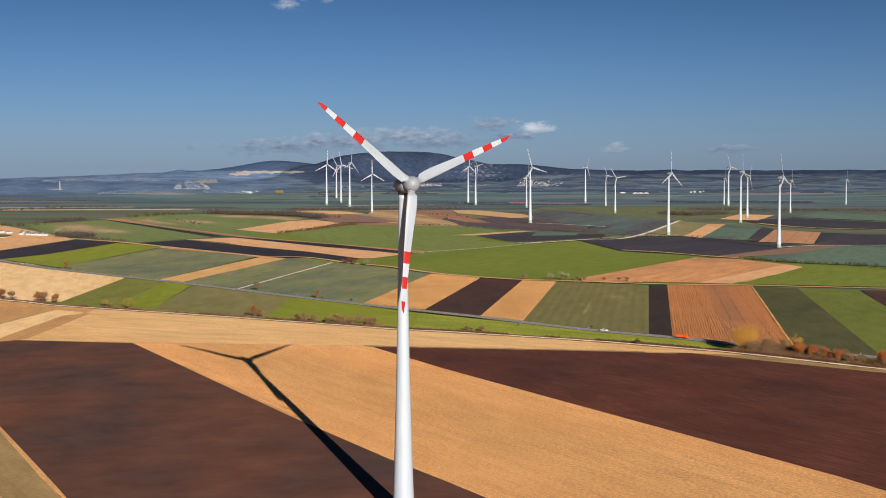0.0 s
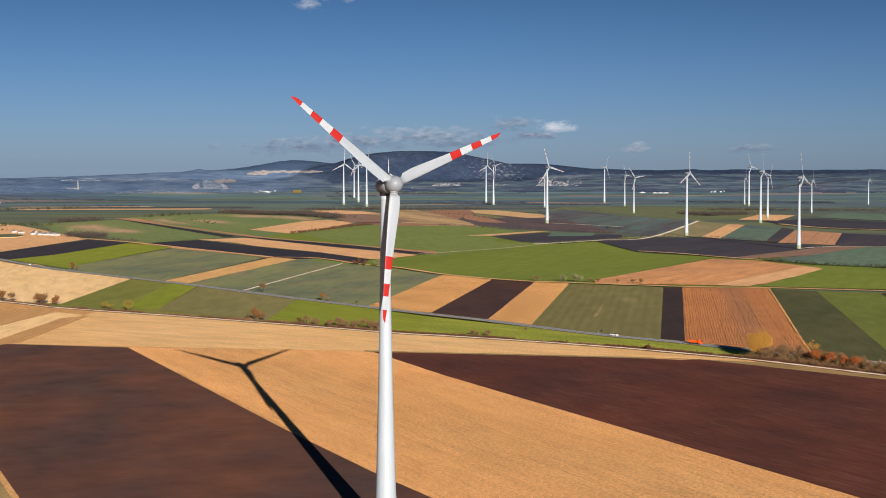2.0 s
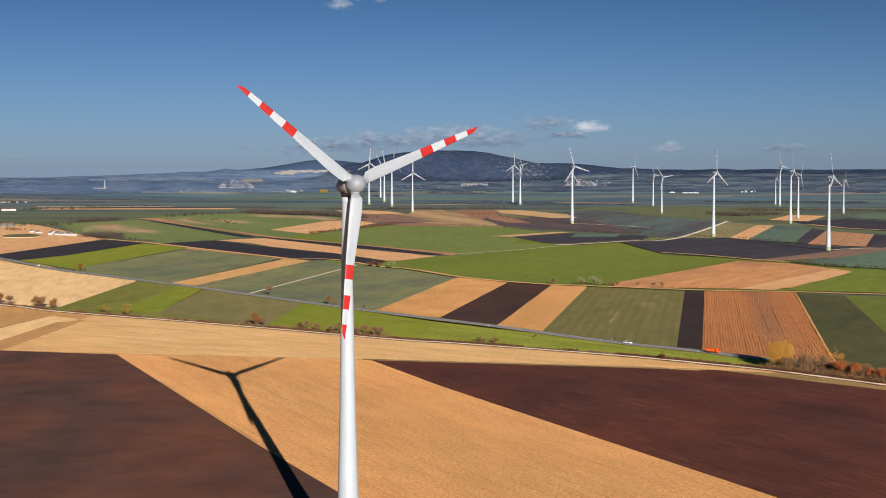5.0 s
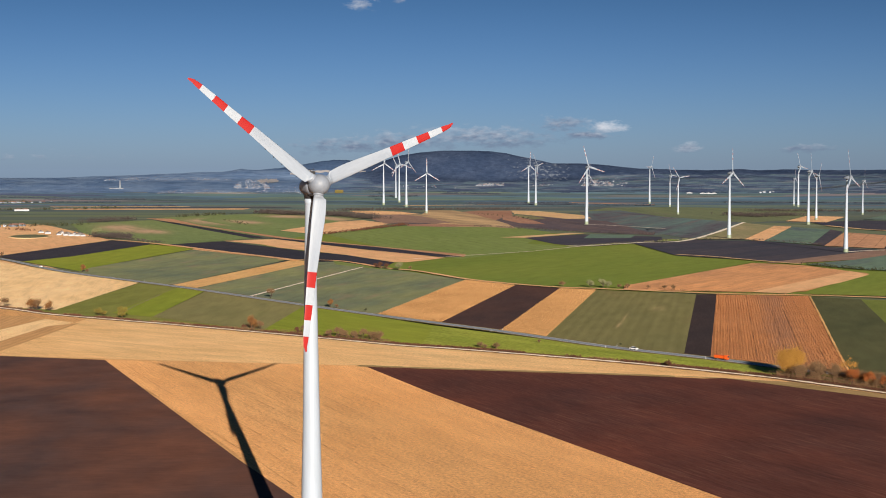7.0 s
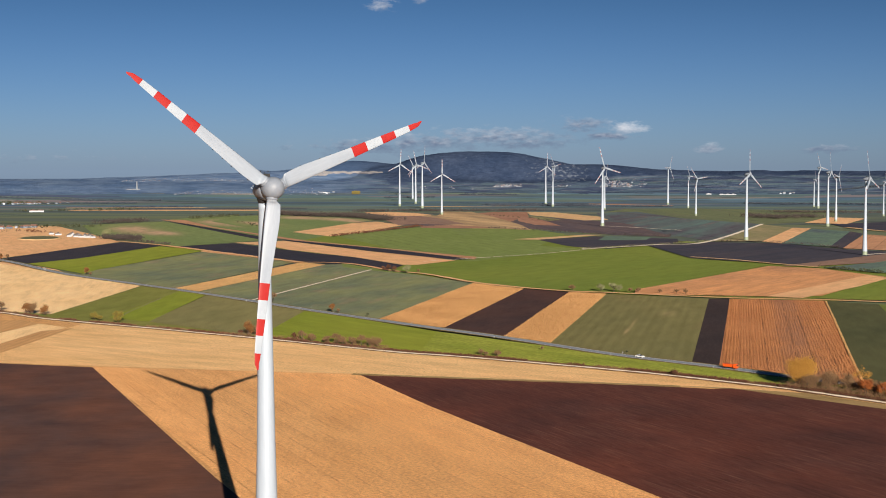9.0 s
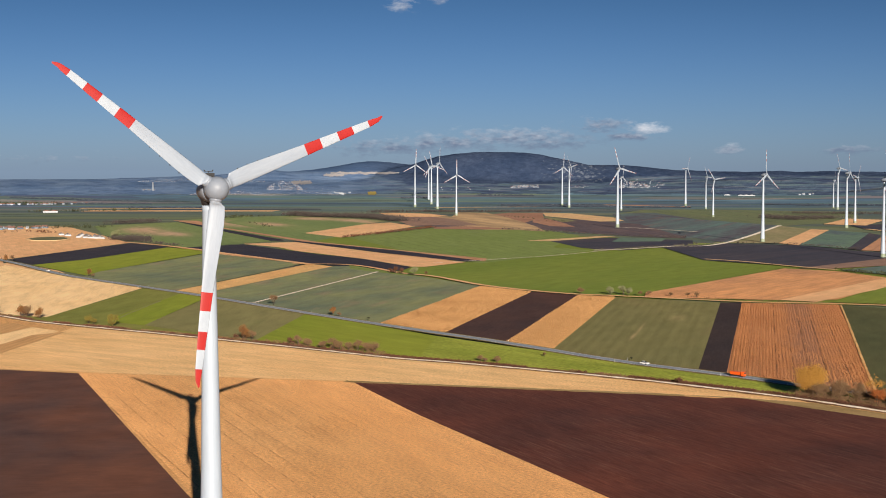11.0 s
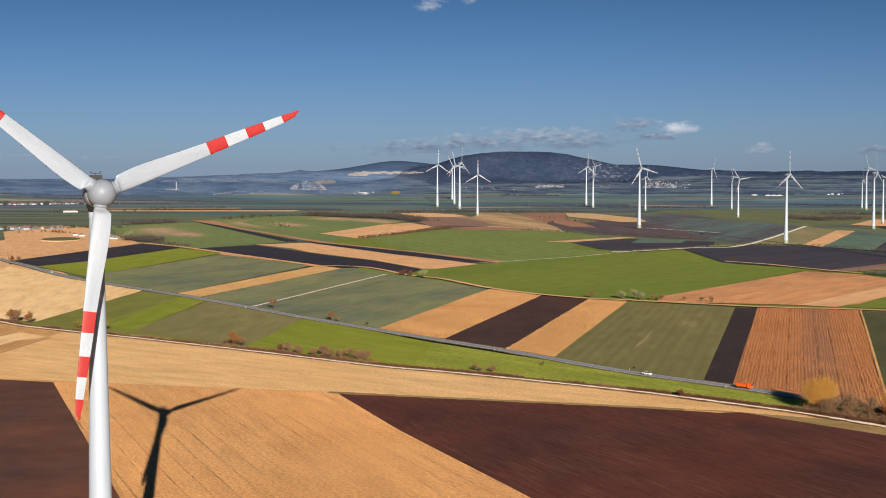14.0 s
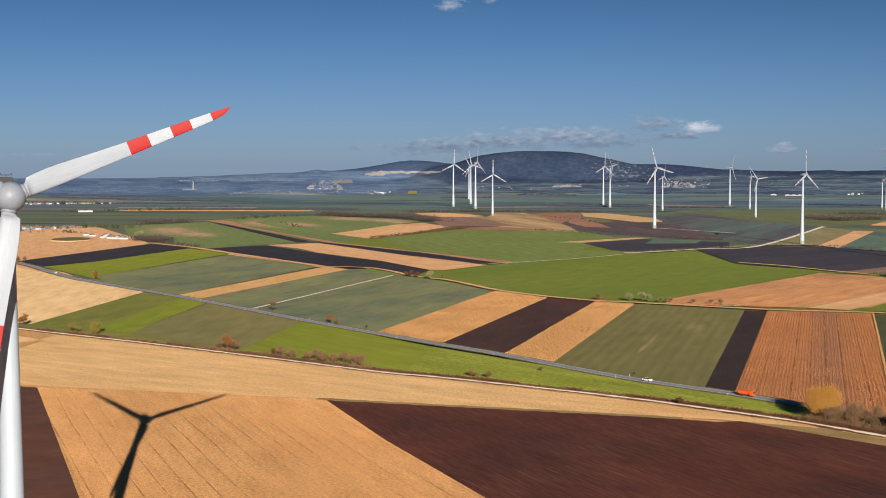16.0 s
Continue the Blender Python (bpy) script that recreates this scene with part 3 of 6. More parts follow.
def part(name, mesh, parent, m=None, label=""):
    ob = new(name, mesh)
    ob.parent = parent
    if m is not None:
        ob.matrix_basis = m
    if label:
        ob["label"] = label
    return ob


def box(bm, x0, x1, y0, y1, z0, z1, slot=0, bevel=0.0):
    r = bmesh.ops.create_cube(bm, size=1.0, matrix=Matrix.Translation(((x0 + x1) / 2, (y0 + y1) / 2, (z0 + z1) / 2)) @ Matrix.Diagonal((x1 - x0, y1 - y0, z1 - z0, 1)))
    faces = {f for v in r["verts"] for f in v.link_faces}
    for f in faces:
        f.material_index = slot
    if bevel:
        bmesh.ops.bevel(bm, geom=list({e for f in faces for e in f.edges}), offset=bevel, segments=2, affect="EDGES")


def lathe(profile, seg=32, slots=None):
    """Rings of (radius, z) turned round z."""
    verts, faces, mats = [], [], []
    for r, z in profile:
        verts += [(r * math.cos(2 * math.pi * k / seg), r * math.sin(2 * math.pi * k / seg), z) for k in range(seg)]
    for i in range(len(profile) - 1):
        for k in range(seg):
            a, b = i * seg + k, i * seg + (k + 1) % seg
            faces.append((a, b, b + seg, a + seg))
            mats.append(slots[i] if slots else 0)
    faces.append(tuple(range(seg - 1, -1, -1)))
    faces.append(tuple(range((len(profile) - 1) * seg, len(profile) * seg)))
    mats += [mats[0], mats[-1]]
    return verts, faces, mats


def smoothstep(a, b, x):
    t = min(1.0, max(0.0, (x - a) / (b - a)))
    return t * t * (3 - 2 * t)


def along(profile, a):
    """Smooth value at a of a profile of (position, value)."""
    if a <= profile[0][0]:
        return profile[0][1]
    for (a0, v0), (a1, v1) in zip(profile, profile[1:]):
        if a <= a1:
            return v0 + (v1 - v0) * ((a - a0) / (a1 - a0))
    return profile[-1][1]


# ---- the lie of the land ----
# The plain is level round the wind farm, rises gently past 3.7 km and ends in wooded hills.
MID = (43.0, -241.0)
EYE_Z = 88.0
SLOPE = 1 / 2304.0
# bearing in degrees from north, crest above the eye's level (in 1/2304 of the distance)
MAIN_HILL = ((-8.2, -16), (-7.3, 2), (-6.6, 9), (-6.0, 13), (-5.4, 21), (-4.8, 27), (-4.2, 31), (-3.5, 33.2), (-2.9, 34), (-1.7, 34), (-1.0, 32), (-0.4, 29), (0.8, 19), (1.6, 12), (3.3, 10), (5.7, 2), (8.2, -3), (9.8, 1), (11.8, -5), (14.2, -6), (16.3, -3), (18.0, -9), (22, -12), (40, -12))
LEFT_HILL = ((-40, -14), (-19.7, -14), (-16.3, -9), (-12.8, -3), (-12.3, -0.5), (-12.0, 1.8), (-11.6, 0.2), (-11.2, 0), (-10.3, 3), (-9.1, 11), (-8.4, 16), (-7.9, 18), (-6.9, 15), (-6.0, 12), (-5, 0))
FORE_RIDGE = ((-40, -20), (-14, -22), (-12, -24), (-9.5, -21), (-8.0, -13), (-7.0, -6), (-5.5, -3), (-4, -12), (-1, -18), (3, -14), (6, -16), (9, -11), (12, -14), (16, -12), (20, -16), (40, -18))


def plain_height(r):
    return 62.0 * max(0.0, (r - 3700) / 1200.0) ** 1.3


def land(x, y):
    dx, dy = x - MID[0], y - MID[1]
    r = math.hypot(dx, dy)
    z = plain_height(r)
    if r < 3900 or dy < 0:
        return z
    az = math.degrees(math.atan2(dx, dy))
    rough = noise.noise((az * 0.9, r * 0.004, 3.0)) * 2.0 + noise.noise((az * 3.1, r * 0.01, 7.0)) * 1.1
    for profile, foot, crest, end in ((FORE_RIDGE, 4150, 4480, 4900), (LEFT_HILL, 4520, 4790, 5000), (MAIN_HILL, 4330, 4680, 4960)):
        top = EYE_Z + along(profile, az) * SLOPE * crest
        b = smoothstep(foot, crest, r) * (1 - smoothstep(crest, end, r) * 0.8)
        base = plain_height(r)
        if top > base:
            z = max(z, base + (top - base) * b + rough * b * 1.2)
    return z


def build_ground():
    radii = [0, 50, 100, 160, 230, 310, 400, 500, 620, 760, 920, 1100, 1300, 1550, 1850, 2200, 2600, 3000, 3300, 3500] + [3640 + 26 * k for k in range(48)]
    az = [-180 + 4 * k for k in range(34)] + [-44 + 0.2 * k for k in range(440)] + [44 + 4 * k for k in range(34)]
    verts, faces, slots = [(MID[0], MID[1], 0.0)], [], []
    na = len(az)
    for r in radii[1:]:
        for a in az:
            x, y = MID[0] + r * math.sin(radians(a)), MID[1] + r * math.cos(radians(a))
            verts.append((x, y, land(x, y) - 0.03))
    for k in range(na):
        faces.append((0, 1 + (k + 1) % na, 1 + k))
        slots.append(0)
    for i in range(len(radii) - 2):
        for k in range(na):
            a, b = 1 + i * na + k, 1 + i * na + (k + 1) % na
            faces.append((a, b, b + na, a + na))
            mean = sum(verts[j][2] for j in faces[-1]) / 4
            over = mean - plain_height(radii[i + 1] + 13)
            bearing = az[k]
            s = 0
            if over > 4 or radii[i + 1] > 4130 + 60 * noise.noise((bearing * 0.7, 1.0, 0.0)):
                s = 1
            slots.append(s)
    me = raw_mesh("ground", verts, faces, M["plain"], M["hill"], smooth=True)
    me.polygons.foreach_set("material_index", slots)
    return tagged(new("ground", me), "flat patchwork farmland rising to dark wooded hills", "ground", kind="structure")


build_ground()

LABELS = {
    "stubble": ("stubble_field", "golden cereal stubble with dark broken drill lines"),
    "straw": ("straw_field", "pale mown straw field"),
    "headland": ("straw_field", "golden mown straw headland"),
    "tan_brown": ("stubble_field", "narrow brown stubble strip"),
    "plough": ("ploughed_field", "dark brown ploughed field with faint furrows"),
    "plough_soft": ("ploughed_field", "dark brown harrowed field with reddish mottling"),
    "green_bright": ("meadow", "bright green ley beside the road"),
    "soil_dark": ("soil_field", "dark bare soil strip between crops"),
    "soil_char": ("soil_field", "charcoal-brown bare soil strip"),
    "soil_black": ("soil_field", "blackish wet soil strip"),
    "soil_far": ("soil_field", "blackish bare soil field"),
    "maize": ("maize_field", "dry straw-coloured standing maize strip"),
    "corn": ("maize_field", "rust-brown maize field in straight rows"),
    "green_mid": ("wheat_field", "green winter wheat field"),
    "green_deep": ("crop_field", "even deep green winter crop field"),
    "green_sandy": ("crop_field", "green crop field with pale sandy patches"),
    "green_dune": ("crop_field", "green crop field with sandy dune patches"),
    "teal_soil": ("crop_field", "thin blue-green crop on dark soil"),
    "green_brown": ("crop_field", "thin green sowing on brown soil"),
    "green_mossy_dark": ("meadow", "dull olive-green ley strip"),
    "green_moss": ("meadow", "mossy olive-green ley"),
    "green_lime": ("crop_field", "bright yellow-green catch crop field"),
    "green_grey": ("crop_field", "grey-green thinly sown field"),
    "green_soft": ("crop_field", "soft grey-green field with reddish blotches"),
    "brown_orange": ("tilled_field", "orange-brown tilled field with darker patches"),
    "green_dark": ("crop_field", "dark green field with sowing lines"),
    "green_olive": ("meadow", "olive meadow with dry patches"),
    "green_teal": ("crop_field", "blue-green winter crop field"),
    "tan_far": ("tilled_field", "pale tan tilled field"),
    "brown_far": ("tilled_field", "reddish tan tilled field"),
    "brown_mid": ("tilled_field", "brown tilled field"),
    "straw_far": ("straw_field", "light straw strip"),
    "rolling": ("rolling_field", "mottled brown and straw field on rolling ground"),
    "rust_soil": ("tilled_field", "rust-red tilled soil field"),
    "umber_soil": ("soil_field", "dark umber bare soil field"),
    "green_far": ("meadow", "dull green far meadow with brownish streaks"),
    "mauve_soil": ("tilled_field", "greyish mauve tilled field on rolling ground"),
    "rust_glow": ("tilled_field", "rust-red patch of bare soil"),
    "grass_dry": ("verge", "dry olive grass verge"),
}
LAYER = [0]


def field(kind, angle, *corners):
    """A field laid on the plain, its rows along the given direction (degrees)."""
    LAYER[0] += 1
    name, label = LABELS[kind]
    cx, cy = corners[0]
    m = pose(cx, cy, 0.02 + 0.012 * LAYER[0], 0, 0, angle)
    inv = pose(cx, cy, 0, 0, 0, angle).inverted()
    bm = bmesh.new()
    bm.faces.new([bm.verts.new(inv @ Vector((x, y, 0))) for x, y in corners])
    bm.normal_update()
    if next(iter(bm.faces)).normal.z < 0:
        bmesh.ops.reverse_faces(bm, faces=bm.faces[:])
    bmesh.ops.triangulate(bm, faces=bm.faces[:])
    ob = new(name, mesh_of(name, bm, FIELD[kind]))
    ob.matrix_world = m
    return tagged(ob, label, "field", kind="structure")


field("green_sandy", 112, (-612, 2084), (-550, 2313), (-201, 1660), (-146, 1283), (-276, 1425), (-424, 1669))
field("green_deep", 61, (-60, 860), (-260, 1260), (-230, 1560), (120, 1560), (260, 1380), (460, 1180), (440, 740), (250, 660), (90, 700))
field("straw_far", 8, (-1060, 2768), (-740, 2808), (-735, 2850), (-1065, 2808))
field("straw_far", 20, (-234, 2925), (-41, 3000), (60, 3035), (60, 3065), (-234, 2965))
field("brown_far", 150, (150, 3250), (386, 3060), (400, 3100), (160, 3300))
field("tan_far", 5, (-980, 2560), (-560, 2600), (-560, 2680), (-980, 2640))
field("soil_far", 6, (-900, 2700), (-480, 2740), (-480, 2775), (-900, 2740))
field("green_mid", 110, (-225, 1522), (-135, 1788), (-62, 1734), (19, 1807), (91, 1587), (54, 1304), (99, 1241), (-13, 1030), (-71, 1114), (-174, 1393))
field("tan_far", 83, (-299, 1617), (-258, 1948), (-225, 2007), (-164, 1871), (-191, 1659), (-225, 1498))
field("green_dune", 116, (-523, 2269), (-459, 2330), (-234, 2098), (-258, 1948), (-299, 1617), (-352, 1668), (-512, 1994))
field("green_far", 98, (181, 2507), (256, 2788), (413, 2851), (712, 2683), (585, 2114), (482, 2007), (381, 1867), (335, 2160), (264, 2553))
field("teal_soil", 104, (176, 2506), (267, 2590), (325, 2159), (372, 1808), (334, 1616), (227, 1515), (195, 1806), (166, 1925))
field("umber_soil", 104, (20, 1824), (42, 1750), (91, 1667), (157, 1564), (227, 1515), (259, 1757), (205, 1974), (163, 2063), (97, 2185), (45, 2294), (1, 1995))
field("rust_soil", 100, (-40, 2552), (31, 2560), (37, 2263), (21, 2176), (2, 1972), (-30, 2064), (-75, 2440))
field("straw_far", 98, (31, 2560), (90, 2531), (172, 2280), (180, 2115), (135, 2084), (82, 2239), (39, 2355))
field("rust_glow", 100, (16, 2260), (46, 2206), (76, 1981), (90, 1852), (49, 1889), (19, 2045))
field("green_olive", 100, (34, 2323), (82, 2183), (96, 2105), (72, 2052), (46, 2206))
field("rolling", 112, (-127, 1767), (-75, 1754), (1, 1745), (43, 1696), (28, 1866), (-1, 2068), (-41, 2314), (-87, 2546), (-149, 2576), (-142, 2302), (-184, 2328))
field("mauve_soil", 105, (-229, 2118), (-269, 2317), (-231, 2354), (-181, 2297), (-130, 2185), (-63, 1897), (-95, 1893), (-137, 1867), (-171, 1863))
field("tan_far", 100, (-313, 2518), (-252, 2525), (-197, 2460), (-149, 2332), (-181, 2297), (-265, 2287))
field("umber_soil", 100, (-171, 1884), (-142, 1909), (-79, 1874), (-134, 1836))
field("rust_soil", 100, (-134, 1836), (-78, 1863), (-5, 1782), (-67, 1755), (-127, 1767))
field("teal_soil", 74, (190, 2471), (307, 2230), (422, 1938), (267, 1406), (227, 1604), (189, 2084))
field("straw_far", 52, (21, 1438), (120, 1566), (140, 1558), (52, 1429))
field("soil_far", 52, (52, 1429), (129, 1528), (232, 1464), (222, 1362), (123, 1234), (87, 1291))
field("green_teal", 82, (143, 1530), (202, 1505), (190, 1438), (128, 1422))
field("green_sandy", 112, (-680, 1820), (-592, 1984), (-425, 1658), (-291, 1399), (-366, 1253), (-388, 1268), (-454, 1379), (-514, 1416))
field("brown_far", 119, (-624, 2065), (-576, 2053), (-451, 1767), (-237, 1385), (-118, 1231), (-11, 1094), (-11, 1055), (-60, 1075), (-159, 1226), (-274, 1423), (-388, 1634))
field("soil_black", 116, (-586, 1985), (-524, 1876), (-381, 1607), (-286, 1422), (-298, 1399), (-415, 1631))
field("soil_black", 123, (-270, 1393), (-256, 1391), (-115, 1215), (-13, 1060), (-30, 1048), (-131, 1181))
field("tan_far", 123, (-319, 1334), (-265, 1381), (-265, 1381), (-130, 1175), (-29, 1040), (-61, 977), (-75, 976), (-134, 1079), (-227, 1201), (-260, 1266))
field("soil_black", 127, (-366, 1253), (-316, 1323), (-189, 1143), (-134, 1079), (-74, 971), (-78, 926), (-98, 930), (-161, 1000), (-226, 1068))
field("tan_far", 127, (-388, 1268), (-366, 1253), (-174, 999), (-191, 996), (-304, 1144))
field("tan_far", 115, (-760, 1609), (-779, 1808), (-706, 1781), (-560, 1522), (-463, 1343), (-477, 1137), (-487, 1031))
field("tan_far", 115, (-448, 801), (-616, 1112), (-664, 1407), (-464, 981), (-469, 1006), (-378, 898), (-322, 807), (-325, 576))
field("soil_black", 85, (-481, 1032), (-477, 1137), (-458, 1335), (-388, 1265), (-407, 1041), (-430, 968))
field("green_lime", 85, (-430, 965), (-407, 1041), (-387, 1253), (-332, 1199), (-314, 1170), (-339, 893), (-335, 850))
field("green_soft", 82, (-339, 893), (-311, 1154), (-181, 1003), (-220, 725), (-252, 743), (-334, 835))
field("maize", 80, (-220, 723), (-175, 1003), (-147, 972), (-197, 692))
field("green_soft", 80, (-196, 692), (-147, 972), (-128, 980), (-45, 852), (-0, 779), (-44, 525), (-97, 586), (-146, 639))
field("green_mid", 122, (-135, 992), (-74, 894), (-47, 852), (-92, 901), (-126, 943))
field("green_deep", 61, (-45, 868), (14, 1063), (122, 1251), (204, 1085), (265, 993), (124, 735), (99, 703), (73, 712), (40, 737), (0, 783))
field("maize", 80, (-0, 779), (40, 734), (-3, 488), (-44, 525))
field("soil_dark", 81, (40, 734), (73, 710), (31, 449), (-3, 488))
field("maize", 81, (73, 710), (99, 698), (56, 429), (31, 449))
field("green_grey", 81, (99, 698), (167, 667), (120, 368), (87, 390), (56, 429))
field("soil_char", 81, (167, 667), (181, 667), (130, 352), (120, 368))
field("corn", 81, (181, 667), (243, 658), (181, 285), (154, 327), (130, 352))
field("green_dark", 80, (243, 654), (273, 637), (216, 280), (189, 294), (181, 297))
field("green_mossy_dark", 81, (273, 637), (314, 623), (284, 445), (224, 263), (216, 280))
field("soil_dark", 80, (315, 623), (344, 615), (284, 445))
field("green_mossy_dark", 68, (344, 615), (381, 599), (252, 276), (224, 263), (284, 445))
field("brown_orange", 61, (122, 732), (263, 982), (304, 952), (338, 860), (249, 694), (209, 687), (119, 698))
field("tan_far", 58, (209, 687), (328, 883), (337, 839), (232, 676))
field("green_deep", 61, (241, 676), (347, 869), (396, 808), (438, 741), (394, 631), (342, 648))
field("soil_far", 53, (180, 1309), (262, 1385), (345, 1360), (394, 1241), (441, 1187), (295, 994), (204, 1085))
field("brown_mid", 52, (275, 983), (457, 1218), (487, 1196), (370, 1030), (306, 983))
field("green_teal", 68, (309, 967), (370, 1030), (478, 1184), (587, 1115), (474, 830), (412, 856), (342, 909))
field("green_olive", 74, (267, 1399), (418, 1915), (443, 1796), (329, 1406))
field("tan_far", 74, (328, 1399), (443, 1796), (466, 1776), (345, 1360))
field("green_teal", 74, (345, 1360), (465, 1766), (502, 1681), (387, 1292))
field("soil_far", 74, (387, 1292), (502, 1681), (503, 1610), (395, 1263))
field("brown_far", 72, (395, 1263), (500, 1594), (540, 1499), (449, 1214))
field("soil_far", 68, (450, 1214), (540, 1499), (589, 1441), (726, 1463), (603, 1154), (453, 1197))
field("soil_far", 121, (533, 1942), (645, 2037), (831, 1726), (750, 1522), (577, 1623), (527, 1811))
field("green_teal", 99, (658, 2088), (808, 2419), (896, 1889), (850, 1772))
field("tan_far", 70, (500, 1990), (597, 2258), (652, 2198), (558, 1942))
field("straw", 104, (-353, 572), (-392, 714), (-453, 958), (-349, 841), (-250, 735), (-246, 540), (-292, 557), (-333, 583), (-297, 536))
field("green_moss", 91, (-249, 733), (-209, 696), (-205, 524), (-246, 540))
field("green_lime", 91, (-209, 696), (-183, 673), (-175, 505), (-205, 524))
field("green_brown", 93, (-182, 671), (-95, 573), (-97, 444), (-175, 505))
field("green_lime", 132, (-95, 573), (-5, 471), (-7, 390), (-78, 435), (-97, 444))
field("green_bright", 137, (-5, 471), (87, 385), (153, 325), (153, 297), (123, 324), (83, 347), (14, 381), (-7, 390))
field("stubble", 119, (-620, 738), (-420, 618), (-291, 551), (-240, 513), (-159, 469), (-77, 422), (-19, 387), (14, 373), (82, 338), (122, 312), (155, 287), (201, 242), (260, 186), (520, -62), (520, -700), (-700, -700))
field("headland", 152, (-212, 344), (-148, 335), (-90, 327), (-26, 320), (78, 304), (118, 296), (162, 279), (122, 308), (82, 335), (14, 370), (-77, 419), (-159, 466), (-210, 492))
field("plough_soft", 10, (-373, 365), (-217, 344), (-148, 331), (-43.5, 131.2), (-8.3, 67.3), (11, 35.4), (65, -59), (-53, -57), (-100, 35), (-123, 79), (-184, 195))
field("grass_dry", 140, (107, 298), (118, 297), (155, 284), (201, 239), (260, 183), (330, 118), (322, 107), (237.5, 200.5), (196.5, 232.5), (153, 269), (127, 292))
field("plough", 121, (-26, 317), (78, 301), (107, 295), (118, 292), (127, 294), (153, 271), (196.5, 234.5), (237.5, 202.5), (168, -59), (123.5, 40), (8.5, 247.5))
field("straw", 91, (-233, 333), (-243, 413), (-234, 490), (-212, 474), (-210, 351))
field("tan_brown", 94, (-266, 405), (-273, 501), (-250, 507), (-234, 490), (-243, 413), (-242, 355))
field("tan_brown", 90, (-226, 329), (-222, 351), (-220, 456), (-207, 471), (-207, 346))
field("grass_dry", 118, (-140, 108), (-95, 21), (-74, -21), (-88, -21), (-141, 79))


def spline(points, step=8.0):
    """Points of a smooth line through the given ones."""
    out = []
    pts = [Vector((*p, 0)) for p in points]
    for i in range(len(pts) - 1):
        p0, p1, p2, p3 = pts[max(i - 1, 0)], pts[i], pts[i + 1], pts[min(i + 2, len(pts) - 1)]
        n = max(1, int((p2 - p1).length / step))
        for k in range(n):
            t = k / n
            out.append(0.5 * (2 * p1 + (p2 - p0) * t + (2 * p0 - 5 * p1 + 4 * p2 - p3) * t * t + (3 * p1 - p0 - 3 * p2 + p3) * t ** 3))
    return out + [pts[-1]]


def ribbon_mesh(name, points, left, right, z, mat, ragged=0.0, camber=0.0, step=8.0, rise=0.0):
    line = spline(points, step)
    verts, faces = [], []
    for i, p in enumerate(line):
        d = (line[min(i + 1, len(line) - 1)] - line[max(i - 1, 0)]).normalized()
        n = Vector((-d.y, d.x, 0))
        a, b = left + ragged * random.uniform(-1, 1), right + ragged * random.uniform(-1, 1)
        for off, h in ((a, rise), ((a + b) / 2, camber + rise), (b, 0)):
            q = p + n * off
            verts.append((q.x, q.y, z + h))
    for i in range(len(line) - 1):
        for k in (0, 1):
            a = 3 * i + k
            faces.append((a + 1, a, a + 3, a + 4))
    return raw_mesh(name, verts, faces, mat)


ROAD = ((-760, 1380), (-620, 1195), (-470, 1003), (-436, 960), (-351, 846), (-252, 744), (-185, 675), (-96, 577), (-25, 503), (30, 449), (87, 387), (130, 351), (154, 328), (205, 284), (300, 204), (420, 100), (560, -30))
TRACK = ((-620, 740), (-420, 620), (-291, 553), (-240, 515), (-159, 471), (-77, 424), (-19, 389), (14, 375), (82, 340), (122, 314), (155, 289), (201, 244), (260, 188), (380, 80), (520, -60))
BORDER = ((-190, 996), (-130, 985), (-76, 898), (-43, 862), (0, 785), (40, 739), (73, 714), (99, 705), (182, 671), (243, 661), (326, 637), (420, 610), (560, 575))
PATH_W = ((-142, 635), (-120, 765), (-96, 907))
VERGE_W = ((-470, 1350), (-388, 1268), (-280, 1130), (-173, 994))

road = tagged(new("road", ribbon_mesh("road", ROAD, 3.0, -3.0, 1.05, M["asphalt"], camber=0.08)), "straight grey asphalt country road", "road", kind="structure")
part("edge_line", ribbon_mesh("edge_line", ROAD, 2.95, 2.45, 1.075, M["line"]), road, label="white painted edge line")
part("edge_line", ribbon_mesh("edge_line", ROAD, -2.45, -2.95, 1.075, M["line"]), road, label="white painted edge line")
tagged(new("road_verge", ribbon_mesh("road_verge", ROAD, 5.0, -5.0, 1.0, M["verge"], 0.6)), "rough dry grass verge beside the road", "verge", kind="structure")
tagged(new("farm_track_verge", ribbon_mesh("farm_track_verge", TRACK, 5.6, -3.2, 0.99, FIELD["track_verge"], 0.9, step=4.0)), "weedy verge of a farm track", "verge", kind="structure")
tagged(new("farm_track", ribbon_mesh("farm_track", TRACK, 0.9, -0.95, 1.02, M["gravel"], 0.45, step=2.6, rise=0.1)), "pale gravel farm track on a low bank", "track", kind="structure")
tagged(new("field_border", ribbon_mesh("field_border", BORDER, 3.2, -2.2, 1.01, FIELD["tan_far"], 0.5)), "tan unmown field border", "verge", kind="structure")
tagged(new("field_path", ribbon_mesh("field_path", PATH_W, 1.2, -1.2, 1.01, M["gravel"], 0.2)), "narrow pale field path", "track", kind="structure")
tagged(new("field_border", ribbon_mesh("field_border", VERGE_W, 4, -4, 1.02, FIELD["tan_far"], 0.6)), "tan unmown field border", "verge", kind="structure")
tagged(new("farm_track", ribbon_mesh("farm_track", ((390, 1146), (453, 1185), (600, 1175)), 2.2, -2.2, 1.02, M["gravel"], 0.3)), "pale gravel access track", "track", kind="structure")
